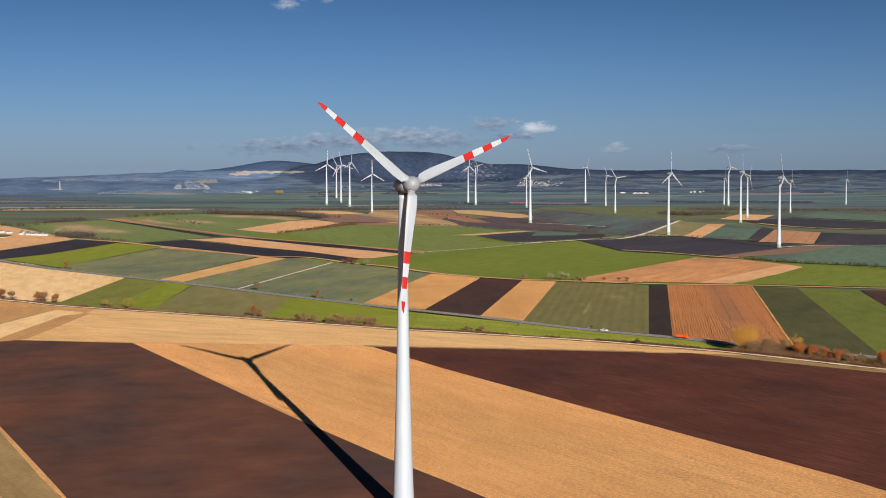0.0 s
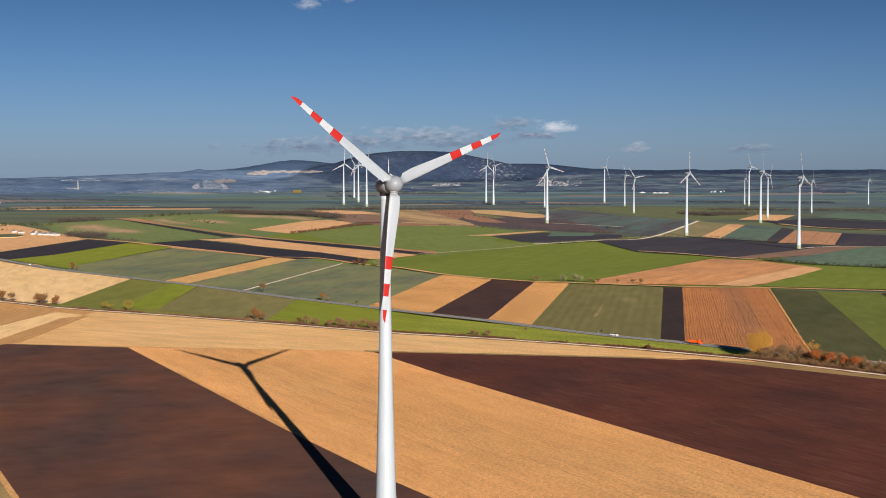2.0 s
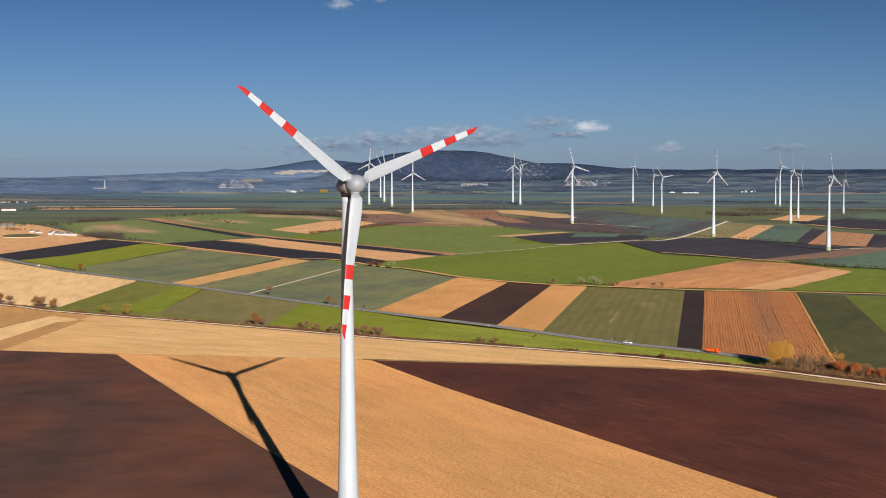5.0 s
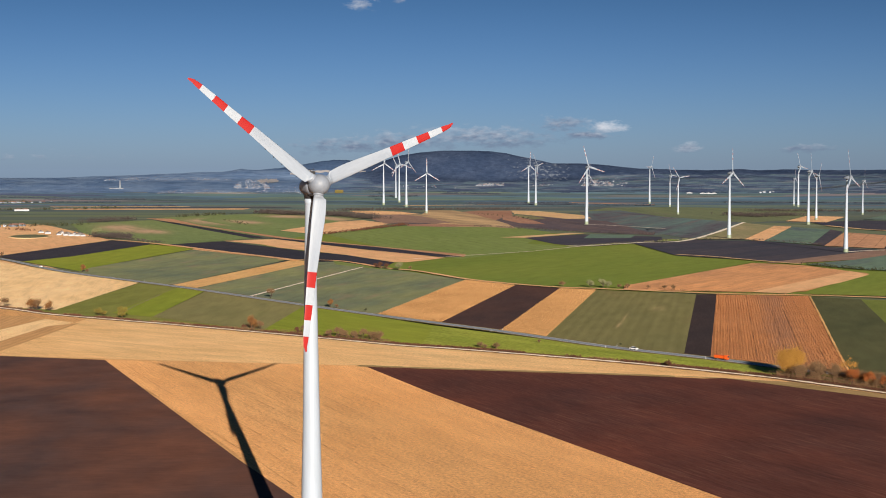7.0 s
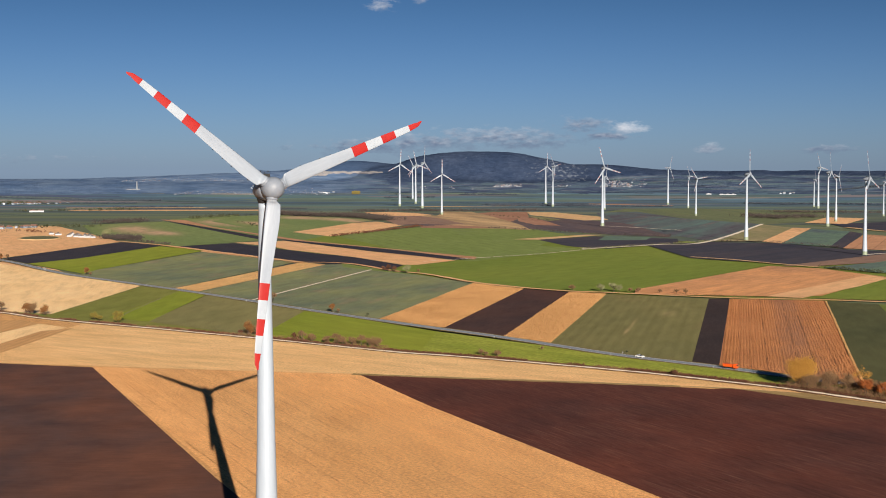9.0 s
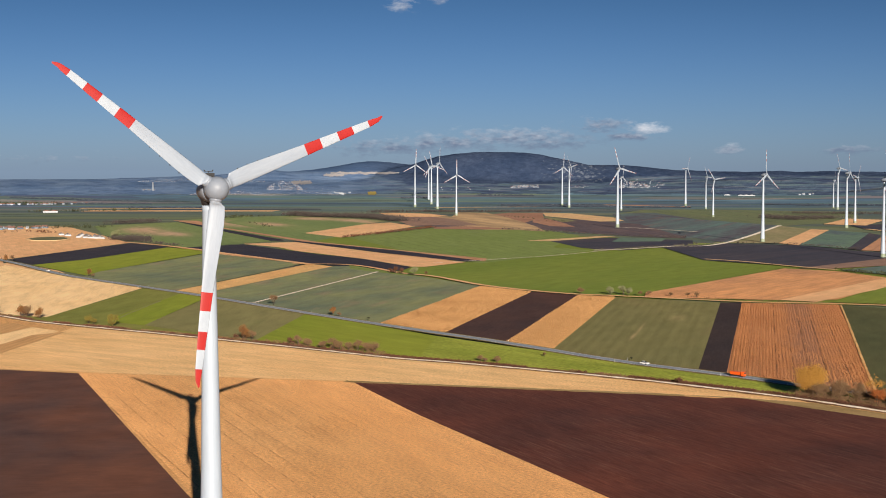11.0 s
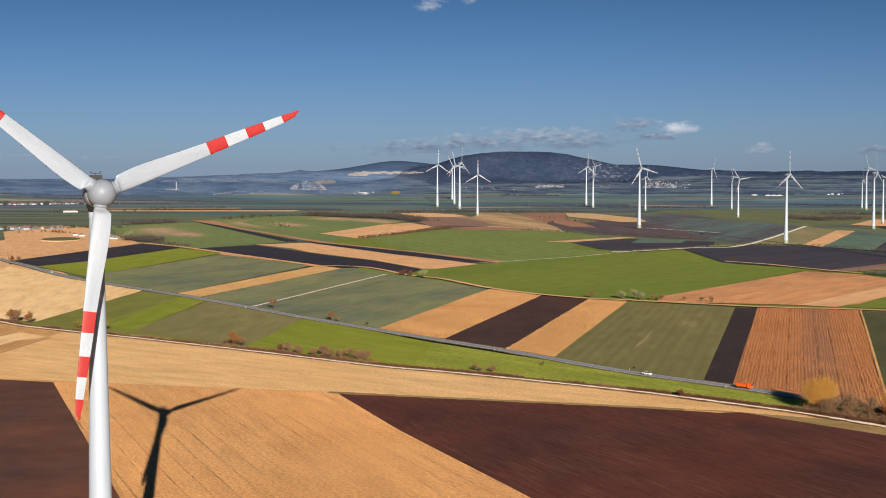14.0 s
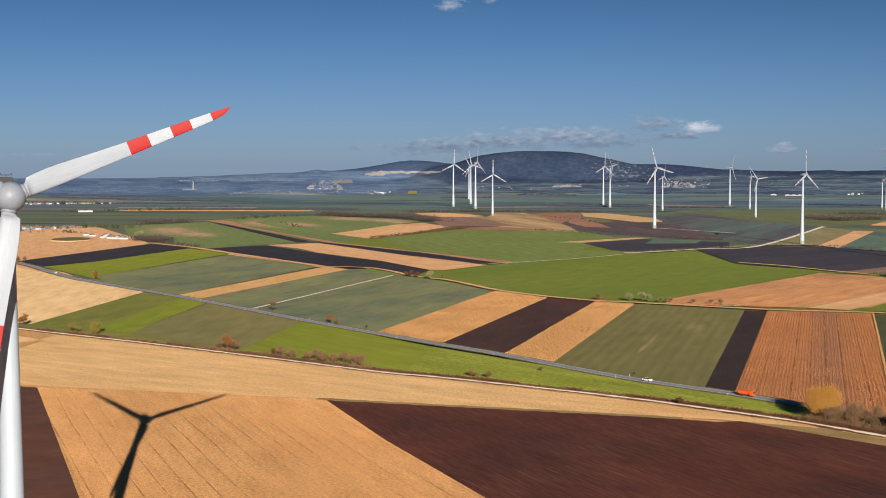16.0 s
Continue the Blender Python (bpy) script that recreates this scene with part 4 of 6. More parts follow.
tagged(new("farm_track", ribbon_mesh("farm_track", ((100, 1235), (128, 1250), (190, 1316), (262, 1392), (420, 1930)), 3.0, -3.0, 1.02, M["gravel"], 0.5)), "pale gravel access track", "track", kind="structure")
tagged(new("farm_track", ribbon_mesh("farm_track", ((151, 1840), (190, 1800), (262, 1690)), 2.0, -2.0, 1.02, M["gravel"], 0.3)), "pale gravel access track", "track", kind="structure")
tagged(new("farm_track", ribbon_mesh("farm_track", ((527, 1811), (577, 1640), (750, 1540), (900, 1450)), 5.0, -5.0, 1.02, FIELD["straw_far"], 0.8)), "pale straw field border", "verge", kind="structure")
tagged(new("field_path", ribbon_mesh("field_path", ((-199, 520), (-204, 580), (-207, 640)), 0.45, -0.45, 1.0, FIELD["green_olive"], 0.4, step=6.0)), "faint pale wheel track in a green field", "track", kind="structure")
tagged(new("field_path", ribbon_mesh("field_path", ((-60, 1015), (7, 1086), (57, 1142), (119, 1242)), 1.0, -1.0, 1.0, M["gravel"], 0.4)), "thin pale path between two green fields", "track", kind="structure")
tagged(new("field_border", ribbon_mesh("field_border", ((243, 655), (228, 568), (212, 477), (196, 386), (182, 304)), 0.5, -0.6, 1.0, FIELD["maize"], 0.12, step=5.0)), "thin straw margin beside rusty maize stubble", "verge", kind="structure")
tagged(new("plough_margin", ribbon_mesh("plough_margin", ((-30, 319.5), (20, 311.5), (78, 302.5), (107, 297)), 1.6, -2.2, 1.0, FIELD["grass_dry"], 0.6, step=3.0)), "olive grass margin beside ploughed soil", "verge", kind="structure")
tagged(new("track_margin", ribbon_mesh("track_margin", TRACK, 30.0, 3.0, 0.78, FIELD["green_moss"], 0.5)), "green grass margin beyond the farm track", "verge", kind="structure")
tagged(new("field_border", ribbon_mesh("field_border", ((207, 1101), (242, 1065), (273, 1014), (307, 967)), 1.5, -4.0, 1.0, FIELD["straw_far"], 0.9)), "pale straw margin beside dark soil", "verge", kind="structure")


# ---- wind turbines ----
def tower_mesh(ring):
    prof = [(3.0, 0.0), (2.91, 1.6), (2.82, 3.2), (2.74, 4.8), (2.66, 6.4), (2.59, 8.0), (2.23, 18.0), (2.225, 18.04), (1.70, 38.0), (1.695, 38.04), (1.36, 58.0), (1.355, 58.04), (1.06, 77.0), (1.02, 81.6), (1.05, 81.65), (1.05, 82.7)]
    slots = [ring] * 3 + [0, 0, 0, 0, 0, 0, 0, 0, 0, 0, 0, 0, 0]
    v, f, m = lathe(prof, 40, slots)
    me = raw_mesh("tower", v, f, M["tower"], M["green_ring"], smooth=True)
    me.polygons.foreach_set("material_index", m)
    return me


def egg(name, profile, mat, seg=32):
    """A body of revolution about y: rows of (radius, y)."""
    v, f, m = lathe(profile, seg)
    v = [(x, z, y) for x, y, z in v]
    f = [tuple(reversed(q)) for q in f]
    return raw_mesh(name, v, f, mat, smooth=True)


def blade_mesh(red_paint):
    """Along +z, leading edge towards +x; paint bands split the rings."""
    stations = [0.9, 1.6, 2.1, 2.35, 2.55, 2.75, 3.2, 4.2, 5.5, 7.0, 9.0, 11.0, 13.0, 15.0, 16.8, 16.82, 18.3, 19.8, 19.82, 21.5, 23.1, 23.12, 24.5, 26.0, 26.02, 27.5, 29.1, 29.12, 30.2, 31.0, 31.6, 31.95, 32.05]
    chord = [(0.9, 1.8), (2.2, 1.8), (2.5, 2.1), (2.75, 2.5), (4.2, 2.66), (5.5, 2.7), (7, 2.66), (9, 2.5), (13, 2.18), (16.8, 1.92), (21, 1.7), (26, 1.38), (29.1, 1.15), (30.5, 0.92), (31.4, 0.6), (31.95, 0.28), (32.05, 0.08)]
    lead = [(0.9, 0.9), (2.2, 0.9), (4.2, 0.95), (7, 0.95), (16.8, 0.82), (26, 0.66), (29.1, 0.58), (31, 0.36), (32.05, -0.18)]
    thick = [(0.9, 1.0), (2.2, 1.0), (2.9, 0.62), (5.5, 0.36), (9, 0.27), (16, 0.2), (32, 0.15)]
    twist = [(0.9, 14), (5, 12), (10, 7), (18, 3), (32, 0)]
    n = 20
    verts, faces, slots = [], [], []
    for r in stations:
        c, le, th, tw = along(chord, r), along(lead, r), along(thick, r), radians(along(twist, r))
        round_ = 1.0 if r <= 2.2 else 1.0 - smoothstep(2.2, 2.8, r)
        for k in range(n):
            a = 2 * math.pi * k / n
            u = 0.5 - 0.5 * math.cos(a)  # 0 leading, 1 trailing
            foil = 2.6 * (0.2969 * math.sqrt(u) - 0.126 * u - 0.3516 * u * u + 0.2843 * u ** 3 - 0.1015 * u ** 4)
            yy = (math.sin(a) * 0.5 * round_ + (1 if a < math.pi else -1) * foil * 0.72 * (1 - round_)) * th * c
            xx = le - u * c
            x2 = xx * math.cos(tw) - yy * math.sin(tw)
            y2 = xx * math.sin(tw) + yy * math.cos(tw)
            verts.append((x2, y2 - 0.00045 * r * r, r))
    for i in range(len(stations) - 1):
        mid = (stations[i] + stations[i + 1]) / 2
        red = 16.81 < mid < 19.81 or 23.11 < mid < 26.01 or mid > 29.11
        for k in range(n):
            a, b = i * n + k, i * n + (k + 1) % n
            faces.append((a, b, b + n, a + n))
            slots.append(1 if red else (2 if mid > 16.81 else 0))
    faces += [tuple(range(n - 1, -1, -1)), tuple(range((len(stations) - 1) * n, len(stations) * n))]
    slots += [0, 1]
    me = raw_mesh("blade", verts, faces, M["blade"], red_paint, M["band"], smooth=True)
    me.polygons.foreach_set("material_index", slots)
    bm = bmesh.new()
    bm.from_mesh(me)
    bmesh.ops.recalc_face_normals(bm, faces=bm.faces[:])
    bm.to_mesh(me)
    bm.free()
    return me


TOWER, TOWER_RINGED = tower_mesh(0), tower_mesh(1)
BLADE, BLADE_HAZED = blade_mesh(M["red"]), blade_mesh(M["red_hazed"])
SPINNER = egg("spinner", [(0.02, -2.05), (0.45, -2.0), (0.95, -1.82), (1.4, -1.5), (1.75, -1.05), (1.95, -0.5), (2.02, 0.1), (1.98, 0.7), (1.9, 1.15), (1.6, 1.25)], M["nacelle"])
NECK = egg("bearing_ring", [(1.5, 1.1), (1.55, 1.2), (1.55, 1.75), (1.5, 1.8)], M["gap"])
NACELLE = egg("nacelle", [(1.5, 1.6), (1.8, 1.66), (1.95, 1.9), (2.0, 2.6), (2.0, 3.5), (1.9, 4.6), (1.7, 5.8), (1.35, 6.9), (0.95, 7.7), (0.5, 8.2), (0.05, 8.35)], M["nacelle"])
# collar coloured black for the shade below the nacelle
YAWRING = raw_mesh("yaw_collar", *lathe([(0.98, 82.5), (1.08, 82.6), (1.15, 82.9), (1.3, 83.4), (1.3, 84.1)], 32)[:2], M["gap"], smooth=True)


def mast_kit():
    """Wind vane and beacon on the nacelle's back."""
    bm = bmesh.new()
    box(bm, -0.85, 0.85, 3.6, 4.6, 2.2, 2.85, bevel=0.05)
    box(bm, -0.04, 0.04, 4.1, 4.18, 2.7, 3.2)
    box(bm, -0.7, 0.7, 4.1, 4.18, 3.1, 3.2)
    box(bm, -0.78, -0.62, 4.06, 4.22, 3.2, 3.4)
    box(bm, 0.62, 0.78, 4.06, 4.22, 3.2, 3.4)
    return mesh_of("beacon_mast", bm, M["gap"])


MAST = mast_kit()
ROOT_CUFF = raw_mesh("root_cuff", *lathe([(0.98, 1.55), (1.02, 1.62), (1.02, 2.05), (0.96, 2.12)], 24)[:2], M["nacelle"], smooth=True)


TRAIL = ((2.75, -1.5), (4.2, -1.66), (5.5, -1.7), (7.0, -1.66), (9.0, -1.56), (13.0, -1.28), (16.8, -1.07))


def edge_tab():
    bm = bmesh.new()
    box(bm, -0.10, 0.22, -0.05, 0.05, -0.09, 0.09, bevel=0.02)
    return mesh_of("edge_tab", bm, M["gap"])


EDGE_TAB = edge_tab()


def wind_turbine(x, y, hub_height, yaw, phase, label, tower):
    s = hub_height / 85.0
    t = new("wind_turbine")
    t.matrix_world = pose(x, y, 0.0) @ Matrix.Scale(s, 4)
    tagged(t, label, "wind turbine", "wind turbines")
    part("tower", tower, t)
    part("yaw_collar", YAWRING, t)
    head = pose(0, 0, 85, 0, 0, yaw) @ pose(0, 0, 0, -4.4) @ pose(0, -4.6, 0)
    part("nacelle", NACELLE, t, head)
    part("bearing_ring", NECK, t, head)
    part("spinner", SPINNER, t, head)
    part("beacon_mast", MAST, t, head)
    for k in range(3):
        m = head @ pose(0, 0, 0, 0, phase + 120 * k, 0)
        b = part("blade", BLADE if tower is TOWER else BLADE_HAZED, t, m, "grey blade with red and white tip bands")
        part("root_cuff", ROOT_CUFF, b)
        if tower is TOWER:
            for r in (4.6, 6.4, 8.3, 10.4, 12.6):
                part("edge_tab", EDGE_TAB, b, pose(along(TRAIL, r), 0.25 - 0.02 * r, r), "small dark trailing edge tab")
    return t


wind_turbine(-0.4, -1.1, 84.7, 32, -52, "white wind turbine with red-banded blades on a stubble field", TOWER)
FAR_LABEL = "distant white wind turbine with red-banded blades"
for x, y, h, yaw, phase in (
    (-287, 2990, 103, 30, 4), (-312, 3600, 101, 40, -30), (-270, 3240, 103, 35, -12), (-216, 2820, 106, 62, 10), (-138, 2371, 80.5, 20, 0),
    (76, 3140, 98, 45, 6), (92, 2975, 98, 65, -40), (206, 2740, 75, 55, 14), (155, 1845, 92, 40, -17), (391, 3165, 95, 60, 30),
    (408, 2865, 74.5, 55, -25), (362, 2340, 72, 35, -38), (314, 1431, 83.5, 50, 4), (724, 2985, 66.5, 62, 8), (708, 2862, 95, 52, -22),
    (509, 1859, 85.3, 62, 0), (390, 1146, 79.4, 58, -10), (720, 2337, 66.3, 60, 12), (1031, 2975, 64, 60, 5), (565, 2050, 77, 60, 40),
):
    wind_turbine(x, y, h, yaw, phase, FAR_LABEL, TOWER_RINGED)


# ---- trees and bushes ----
def tube(verts, faces, a, b, ra, rb, seg=5):
    d = (b - a).normalized()
    u = d.orthogonal().normalized()
    w = d.cross(u)
    base = len(verts)
    for p, r in ((a, ra), (b, rb)):
        verts += [tuple(p + (u * math.cos(6.2832 * k / seg) + w * math.sin(6.2832 * k / seg)) * r) for k in range(seg)]
    faces += [(base + k, base + (k + 1) % seg, base + seg + (k + 1) % seg, base + seg + k) for k in range(seg)]


def tuft(verts, faces, p, size, rng, up=0.0):
    """A small ragged clump: two crossed four-sided flakes."""
    for _ in range(2):
        a = Vector((rng.gauss(0, 1), rng.gauss(0, 1), rng.gauss(0, 1) + up)).normalized()
        b = a.orthogonal().normalized()
        b.rotate(Matrix.Rotation(rng.uniform(0, 6.28), 3, a))
        s, t = size * rng.uniform(0.6, 1.2), size * rng.uniform(0.35, 0.8)
        n = len(verts)
        verts += [tuple(p - a * s * 0.5), tuple(p + b * t * 0.6), tuple(p + a * s * 0.6 + b * t * 0.1), tuple(p - b * t * 0.5)]
        faces.append((n, n + 1, n + 2, n + 3))


def tree_meshes(seed, height, width, leaves, mat, trunk_share=0.3, size=0.32):
    rng = random.Random(seed)
    tv, tf, lv, lf = [], [], [], []
    tips = []

    def grow(p, d, length, r, depth):
        q = p + d * length
        tube(tv, tf, p, q, r, r * 0.62)
        if depth == 0:
            tips.append(q)
            return
        for _ in range(rng.choice((2, 3, 3))):
            e = (d + Vector((rng.gauss(0, 0.5) * width / height * 1.6, rng.gauss(0, 0.5) * width / height * 1.6, rng.gauss(0.12, 0.22)))).normalized()
            grow(q, e, length * rng.uniform(0.6, 0.85), r * 0.6, depth - 1)
        tips.append(q)

    stems = 1 if trunk_share > 0.15 else 3
    for s in range(stems):
        d = Vector((rng.gauss(0, 0.08 + 0.3 * (stems > 1)), rng.gauss(0, 0.08 + 0.3 * (stems > 1)), 1)).normalized()
        grow(Vector((rng.uniform(-0.4, 0.4) * (stems > 1), rng.uniform(-0.4, 0.4) * (stems > 1), -0.2)), d, height * max(trunk_share, 0.22), height * 0.022, 4)
    top = max(t.z for t in tips)
    k = height / top
    far = max(math.hypot(t.x, t.y) for t in tips)
    kx = 0.5 * width / far
    tv = [(x * kx if z > 0.5 else x, y * kx if z > 0.5 else y, z * k) for x, y, z in tv]
    lobes = [(Vector((t.x * kx, t.y * kx, t.z * k)), rng.uniform(0.5, 1.1)) for t in tips if t.z * k > height * trunk_share * 0.8]
    for i in range(leaves):
        c, spread = rng.choice(lobes)
        p = c + Vector((rng.gauss(0, 1), rng.gauss(0, 1), rng.gauss(0, 0.8))) * spread * width * 0.105
        p.z = max(p.z, 0.15)
        tuft(lv, lf, p, size * rng.uniform(0.7, 1.4), rng)
    return raw_mesh("trunk", tv, tf, M["bark"]), raw_mesh("crown", lv, lf, mat)


KINDS = {
    "yellow": ("yellow autumn tree with a broad ragged crown", [tree_meshes(s, 8.2, 12.0, 19000, M["leaf_yellow"], 0.05, 0.28) for s in (1,)]),
    "orange": ("orange autumn tree beside the farm track", [tree_meshes(s, 6.5, 6.0, 2800, M["leaf_orange"], 0.05, 0.26) for s in (2, 3, 4)]),
    "ember": ("red-orange autumn bush beside the farm track", [tree_meshes(s, 6.0, 6.0, 2800, M["leaf_ember"], 0.05, 0.26) for s in (19, 20)]),
    "bare": ("half-bare brown tree beside the farm track", [tree_meshes(s, 7.0, 6.5, 2400, M["twig"], 0.05, 0.25) for s in (5, 6, 7)]),
    "olive": ("olive and yellow tree beside the farm track", [tree_meshes(s, 6.0, 6.0, 2400, M["leaf_olive"], 0.05, 0.26) for s in (8, 9)]),
    "pale": ("pale grey-green willow bush at a field corner", [tree_meshes(s, 7.0, 8.0, 1800, M["leaf_pale"], 0.05, 0.42) for s in (10, 11)]),
    "rust": ("rust-brown bush beside the farm track", [tree_meshes(s, 4.0, 5.0, 1000, M["leaf_rust"], 0.1, 0.28) for s in (12, 13)]),
    "brush": ("grey-brown leafless bush beside the farm track", [tree_meshes(s, 4.6, 6.5, 2000, M["twig"], 0.05, 0.24) for s in (14, 15, 16)]),
    "ybare": ("thinly leaved yellow tree with a dark trunk", [tree_meshes(17, 9.5, 7.0, 520, M["leaf_yellow"], 0.3, 0.36)]),
    "dark": ("dark green bush", [tree_meshes(18, 4.5, 5.0, 700, M["leaf_dark"], 0.1, 0.4)]),
}
COUNT = {}


def plant(kind, x, y, s=1.0, place=""):
    label, variants = KINDS[kind]
    COUNT[kind] = COUNT.get(kind, 0) + 1
    trunk, crown = variants[COUNT[kind] % len(variants)]
    ob = new("bush" if kind in ("rust", "brush", "dark", "pale") else "tree")
    ob.matrix_world = pose(x, y, 0.85, 0, 0, (COUNT[kind] * 77) % 360) @ Matrix.Scale(s, 4)
    part("trunk", trunk, ob)
    part("crown", crown, ob)
    return tagged(ob, place or label, "bush" if ob.name.startswith("bush") else "tree", "bushes" if ob.name.startswith("bush") else "trees")


for kind, x, y, s in (
    ("orange", -291, 558, 1.1), ("bare", -283, 553, 0.85), ("orange", -262, 540, 1.05), ("bare", -256, 537, 1.0), ("orange", -247, 533, 0.95), ("orange", -259, 539, 0.9), ("orange", -300, 566, 1.0), ("bare", -330, 583, 1.0),
    ("olive", -209, 511, 0.8), ("olive", -191, 500, 1.1), ("olive", -205, 507, 0.6), ("orange", -104, 447, 1.15), ("bare", -99, 446, 0.7), ("rust", -108, 450, 0.7),
    ("bare", -71, 427, 0.75), ("rust", -76, 430, 0.9), ("brush", -66, 425, 0.85), ("bare", -52, 417, 0.8), ("brush", -48, 415, 0.95), ("bare", -38, 411, 0.75), ("brush", -34, 409, 1.0), ("brush", -30, 407, 1.0), ("brush", -43, 413, 0.9), ("brush", -57, 420, 0.8),
    ("brush", 23, 382, 0.6), ("brush", 30, 379, 0.65), ("brush", 25, 380, 0.45), ("rust", 107, 325, 0.75),
    ("yellow", 156, 303, 1.25), ("bare", 172, 292, 0.95), ("bare", 186, 278, 0.85), ("brush", 166, 297, 1.45), ("brush", 181, 283, 1.25), ("brush", 193, 270, 1.1), ("ember", 187, 271, 0.8), ("brush", 160, 297, 1.1), ("brush", 155, 299, 1.0), ("brush", 158, 296, 1.25), ("brush", 166, 293, 1.25), ("brush", 171, 289, 1.2), ("brush", 163, 291, 0.8), ("brush", 175, 285, 1.0), ("ybare", 178, 293, 0.95),
    ("ember", 176, 280, 1.05), ("ember", 182, 276, 0.95), ("brush", 186, 273, 0.9), ("brush", 190, 269, 0.9), ("ember", 191, 267, 0.85), ("brush", 195, 263, 0.9), ("brush", 199, 259, 0.95), ("ember", 206, 251, 1.1), ("brush", 213, 246, 1.0), ("ember", 220, 240, 0.9), ("brush", 228, 232, 1.1),
):
    plant(kind, x, y, s)
for kind, x, y, s, label in (
    ("orange", -330, 841, 0.9, "dark orange tree beside the country road"), ("brush", -324, 835, 0.6, "low brush beside the country road"), ("bare", -127, 626, 0.85, "small brown tree beside the country road"),
    ("orange", -77, 566, 0.75, "small orange tree beside the country road"), ("brush", -73, 562, 0.5, "low brush beside the country road"), ("dark", -52, 543, 0.35, "small dark bush beside the country road"),
    ("rust", -79, 896, 1.3, "rust bush at the field corner"), ("rust", -73, 890, 1.2, "rust bush at the field corner"), ("rust", -85, 902, 0.9, "rust bush at the field corner"), ("pale", -61, 874, 0.9, ""),
    ("brush", -52, 880, 0.6, "small bare bush at the field corner"), ("brush", 76, 722, 0.9, "small bare bush on the field border"), ("pale", 96, 717, 0.75, ""), ("pale", 105, 714, 0.85, ""), ("pale", 109, 713, 0.7, ""),
    ("brush", 117, 713, 0.6, "low brush on the field border"), ("brush", 123, 711, 0.7, "low brush on the field border"), ("brush", 137, 706, 0.6, "low brush on the field border"), ("brush", 149, 703, 0.65, "low brush on the field border"), ("brush", 155, 701, 0.7, "low brush on the field border"),
    ("pale", -507, 1425, 1.5, "pale willow beside the brown thicket"), ("pale", -513, 1432, 1.2, "pale willow beside the brown thicket"), ("orange", -475, 1012, 0.9, "orange tree beside the country road"), ("bare", -468, 1010, 0.8, "bare tree beside the country road"),
    ("bare", 52, 400, 0.3, "small bare sapling beside the road"), ("dark", 92, 392, 0.3, "small dark bush beside the road"),
):
    plant(kind, x, y, s, label)


def thicket(name, label, points, width, height, count, mat, seed, flakes=12, size=1.0, on_land=False, rise=0.85, clump=0.0):
    """A strip of many small shrubs or leafless trees that nobody could count."""
    rng = random.Random(seed)
    line = spline(points, 10.0)
    v, f = [], []
    for _ in range(count):
        i = rng.randrange(max(1, len(line) - 1))
        p = line[i].lerp(line[min(i + 1, len(line) - 1)], rng.random())
        x, y = p.x + rng.gauss(0, 0.4) * width, p.y + rng.gauss(0, 0.4) * width
        if clump and noise.noise((x * 0.045, y * 0.045, seed)) + 0.4 * noise.noise((x * 0.2, y * 0.2, seed)) < clump - 0.3:
            continue
        z = land(x, y) if on_land else rise
        h = height * rng.uniform(0.55, 1.05)
        w = h * rng.uniform(0.45, 0.8)
        tube(v, f, Vector((x, y, z - 0.2)), Vector((x + rng.gauss(0, 0.05) * h, y, z + h * 0.7)), h * 0.03, h * 0.012, 3)
        for _ in range(flakes):
            q = Vector((x + rng.gauss(0, 0.5) * w, y + rng.gauss(0, 0.5) * w, z + h * min(1.0, max(0.1, rng.gauss(0.45, 0.22)))))
            tuft(v, f, q, size * rng.uniform(0.6, 1.3), rng, 0.3)
    return tagged(new(name, raw_mesh(name, v, f, mat)), label, "hedge", kind="stuff")


def shifted(points, off):
    line = [Vector((*p, 0)) for p in points]
    out = []
    for i, p in enumerate(line):
        d = (line[min(i + 1, len(line) - 1)] - line[max(i - 1, 0)]).normalized()
        out.append((p.x - d.y * off, p.y + d.x * off))
    return out


NEAR_TRACK = [p for p in TRACK if -430 < p[0] < 300]
thicket("weed_strip", "rust-brown weeds along the farm track", shifted(NEAR_TRACK, 3.6), 2.0, 1.3, 9500, M["leaf_rust"], 21, 6, 0.42, clump=0.22)
thicket("weed_strip", "dry brown weeds along the farm track", shifted(NEAR_TRACK, 5.6), 2.6, 0.9, 3600, M["twig"], 22, 6, 0.4, clump=0.3)
thicket("weed_strip", "dry weeds on the field side of the track", shifted(NEAR_TRACK, -2.6), 0.8, 0.35, 900, M["twig"], 23, 5, 0.3, clump=0.34)
thicket("hedge", "dark leafless brush between track and road", ((150, 300), (176, 282), (200, 260), (240, 222)), 5.0, 3.0, 560, M["twig"], 24, 30, 0.32)
thicket("hedge", "low brush between track and road", ((-120, 452), (-60, 424), (-25, 404)), 3.0, 2.0, 120, M["twig"], 25, 10, 0.5)
thicket("hedge", "dry hedge beside the pale gravel track", ((100, 1238), (128, 1253), (190, 1319), (262, 1395)), 4, 1.6, 120, M["leaf_pale"], 46, 8, 0.8)
thicket("hedge", "brown thicket below a pale willow", ((-500, 1410), (-476, 1400), (-462, 1385)), 22, 8.0, 120, M["wood_twig"], 26, 26, 1.1)
thicket("hedge", "brown hedge along a field track", ((-505, 1425), (-440, 1350), (-388, 1283)), 10, 3.4, 150, M["wood_twig"], 27, 14, 0.8)
thicket("hedge", "dark brown hedge along a dune field", ((-221, 1486), (-190, 1590), (-134, 1806)), 9, 4.2, 260, M["leaf_rust"], 28, 14, 0.9)
thicket("hedge", "dark hedge on a field border", ((309, 960), (341, 906), (362, 884), (389, 878), (410, 830), (470, 780)), 8, 3.4, 170, M["leaf_dark"], 29, 14, 0.8)
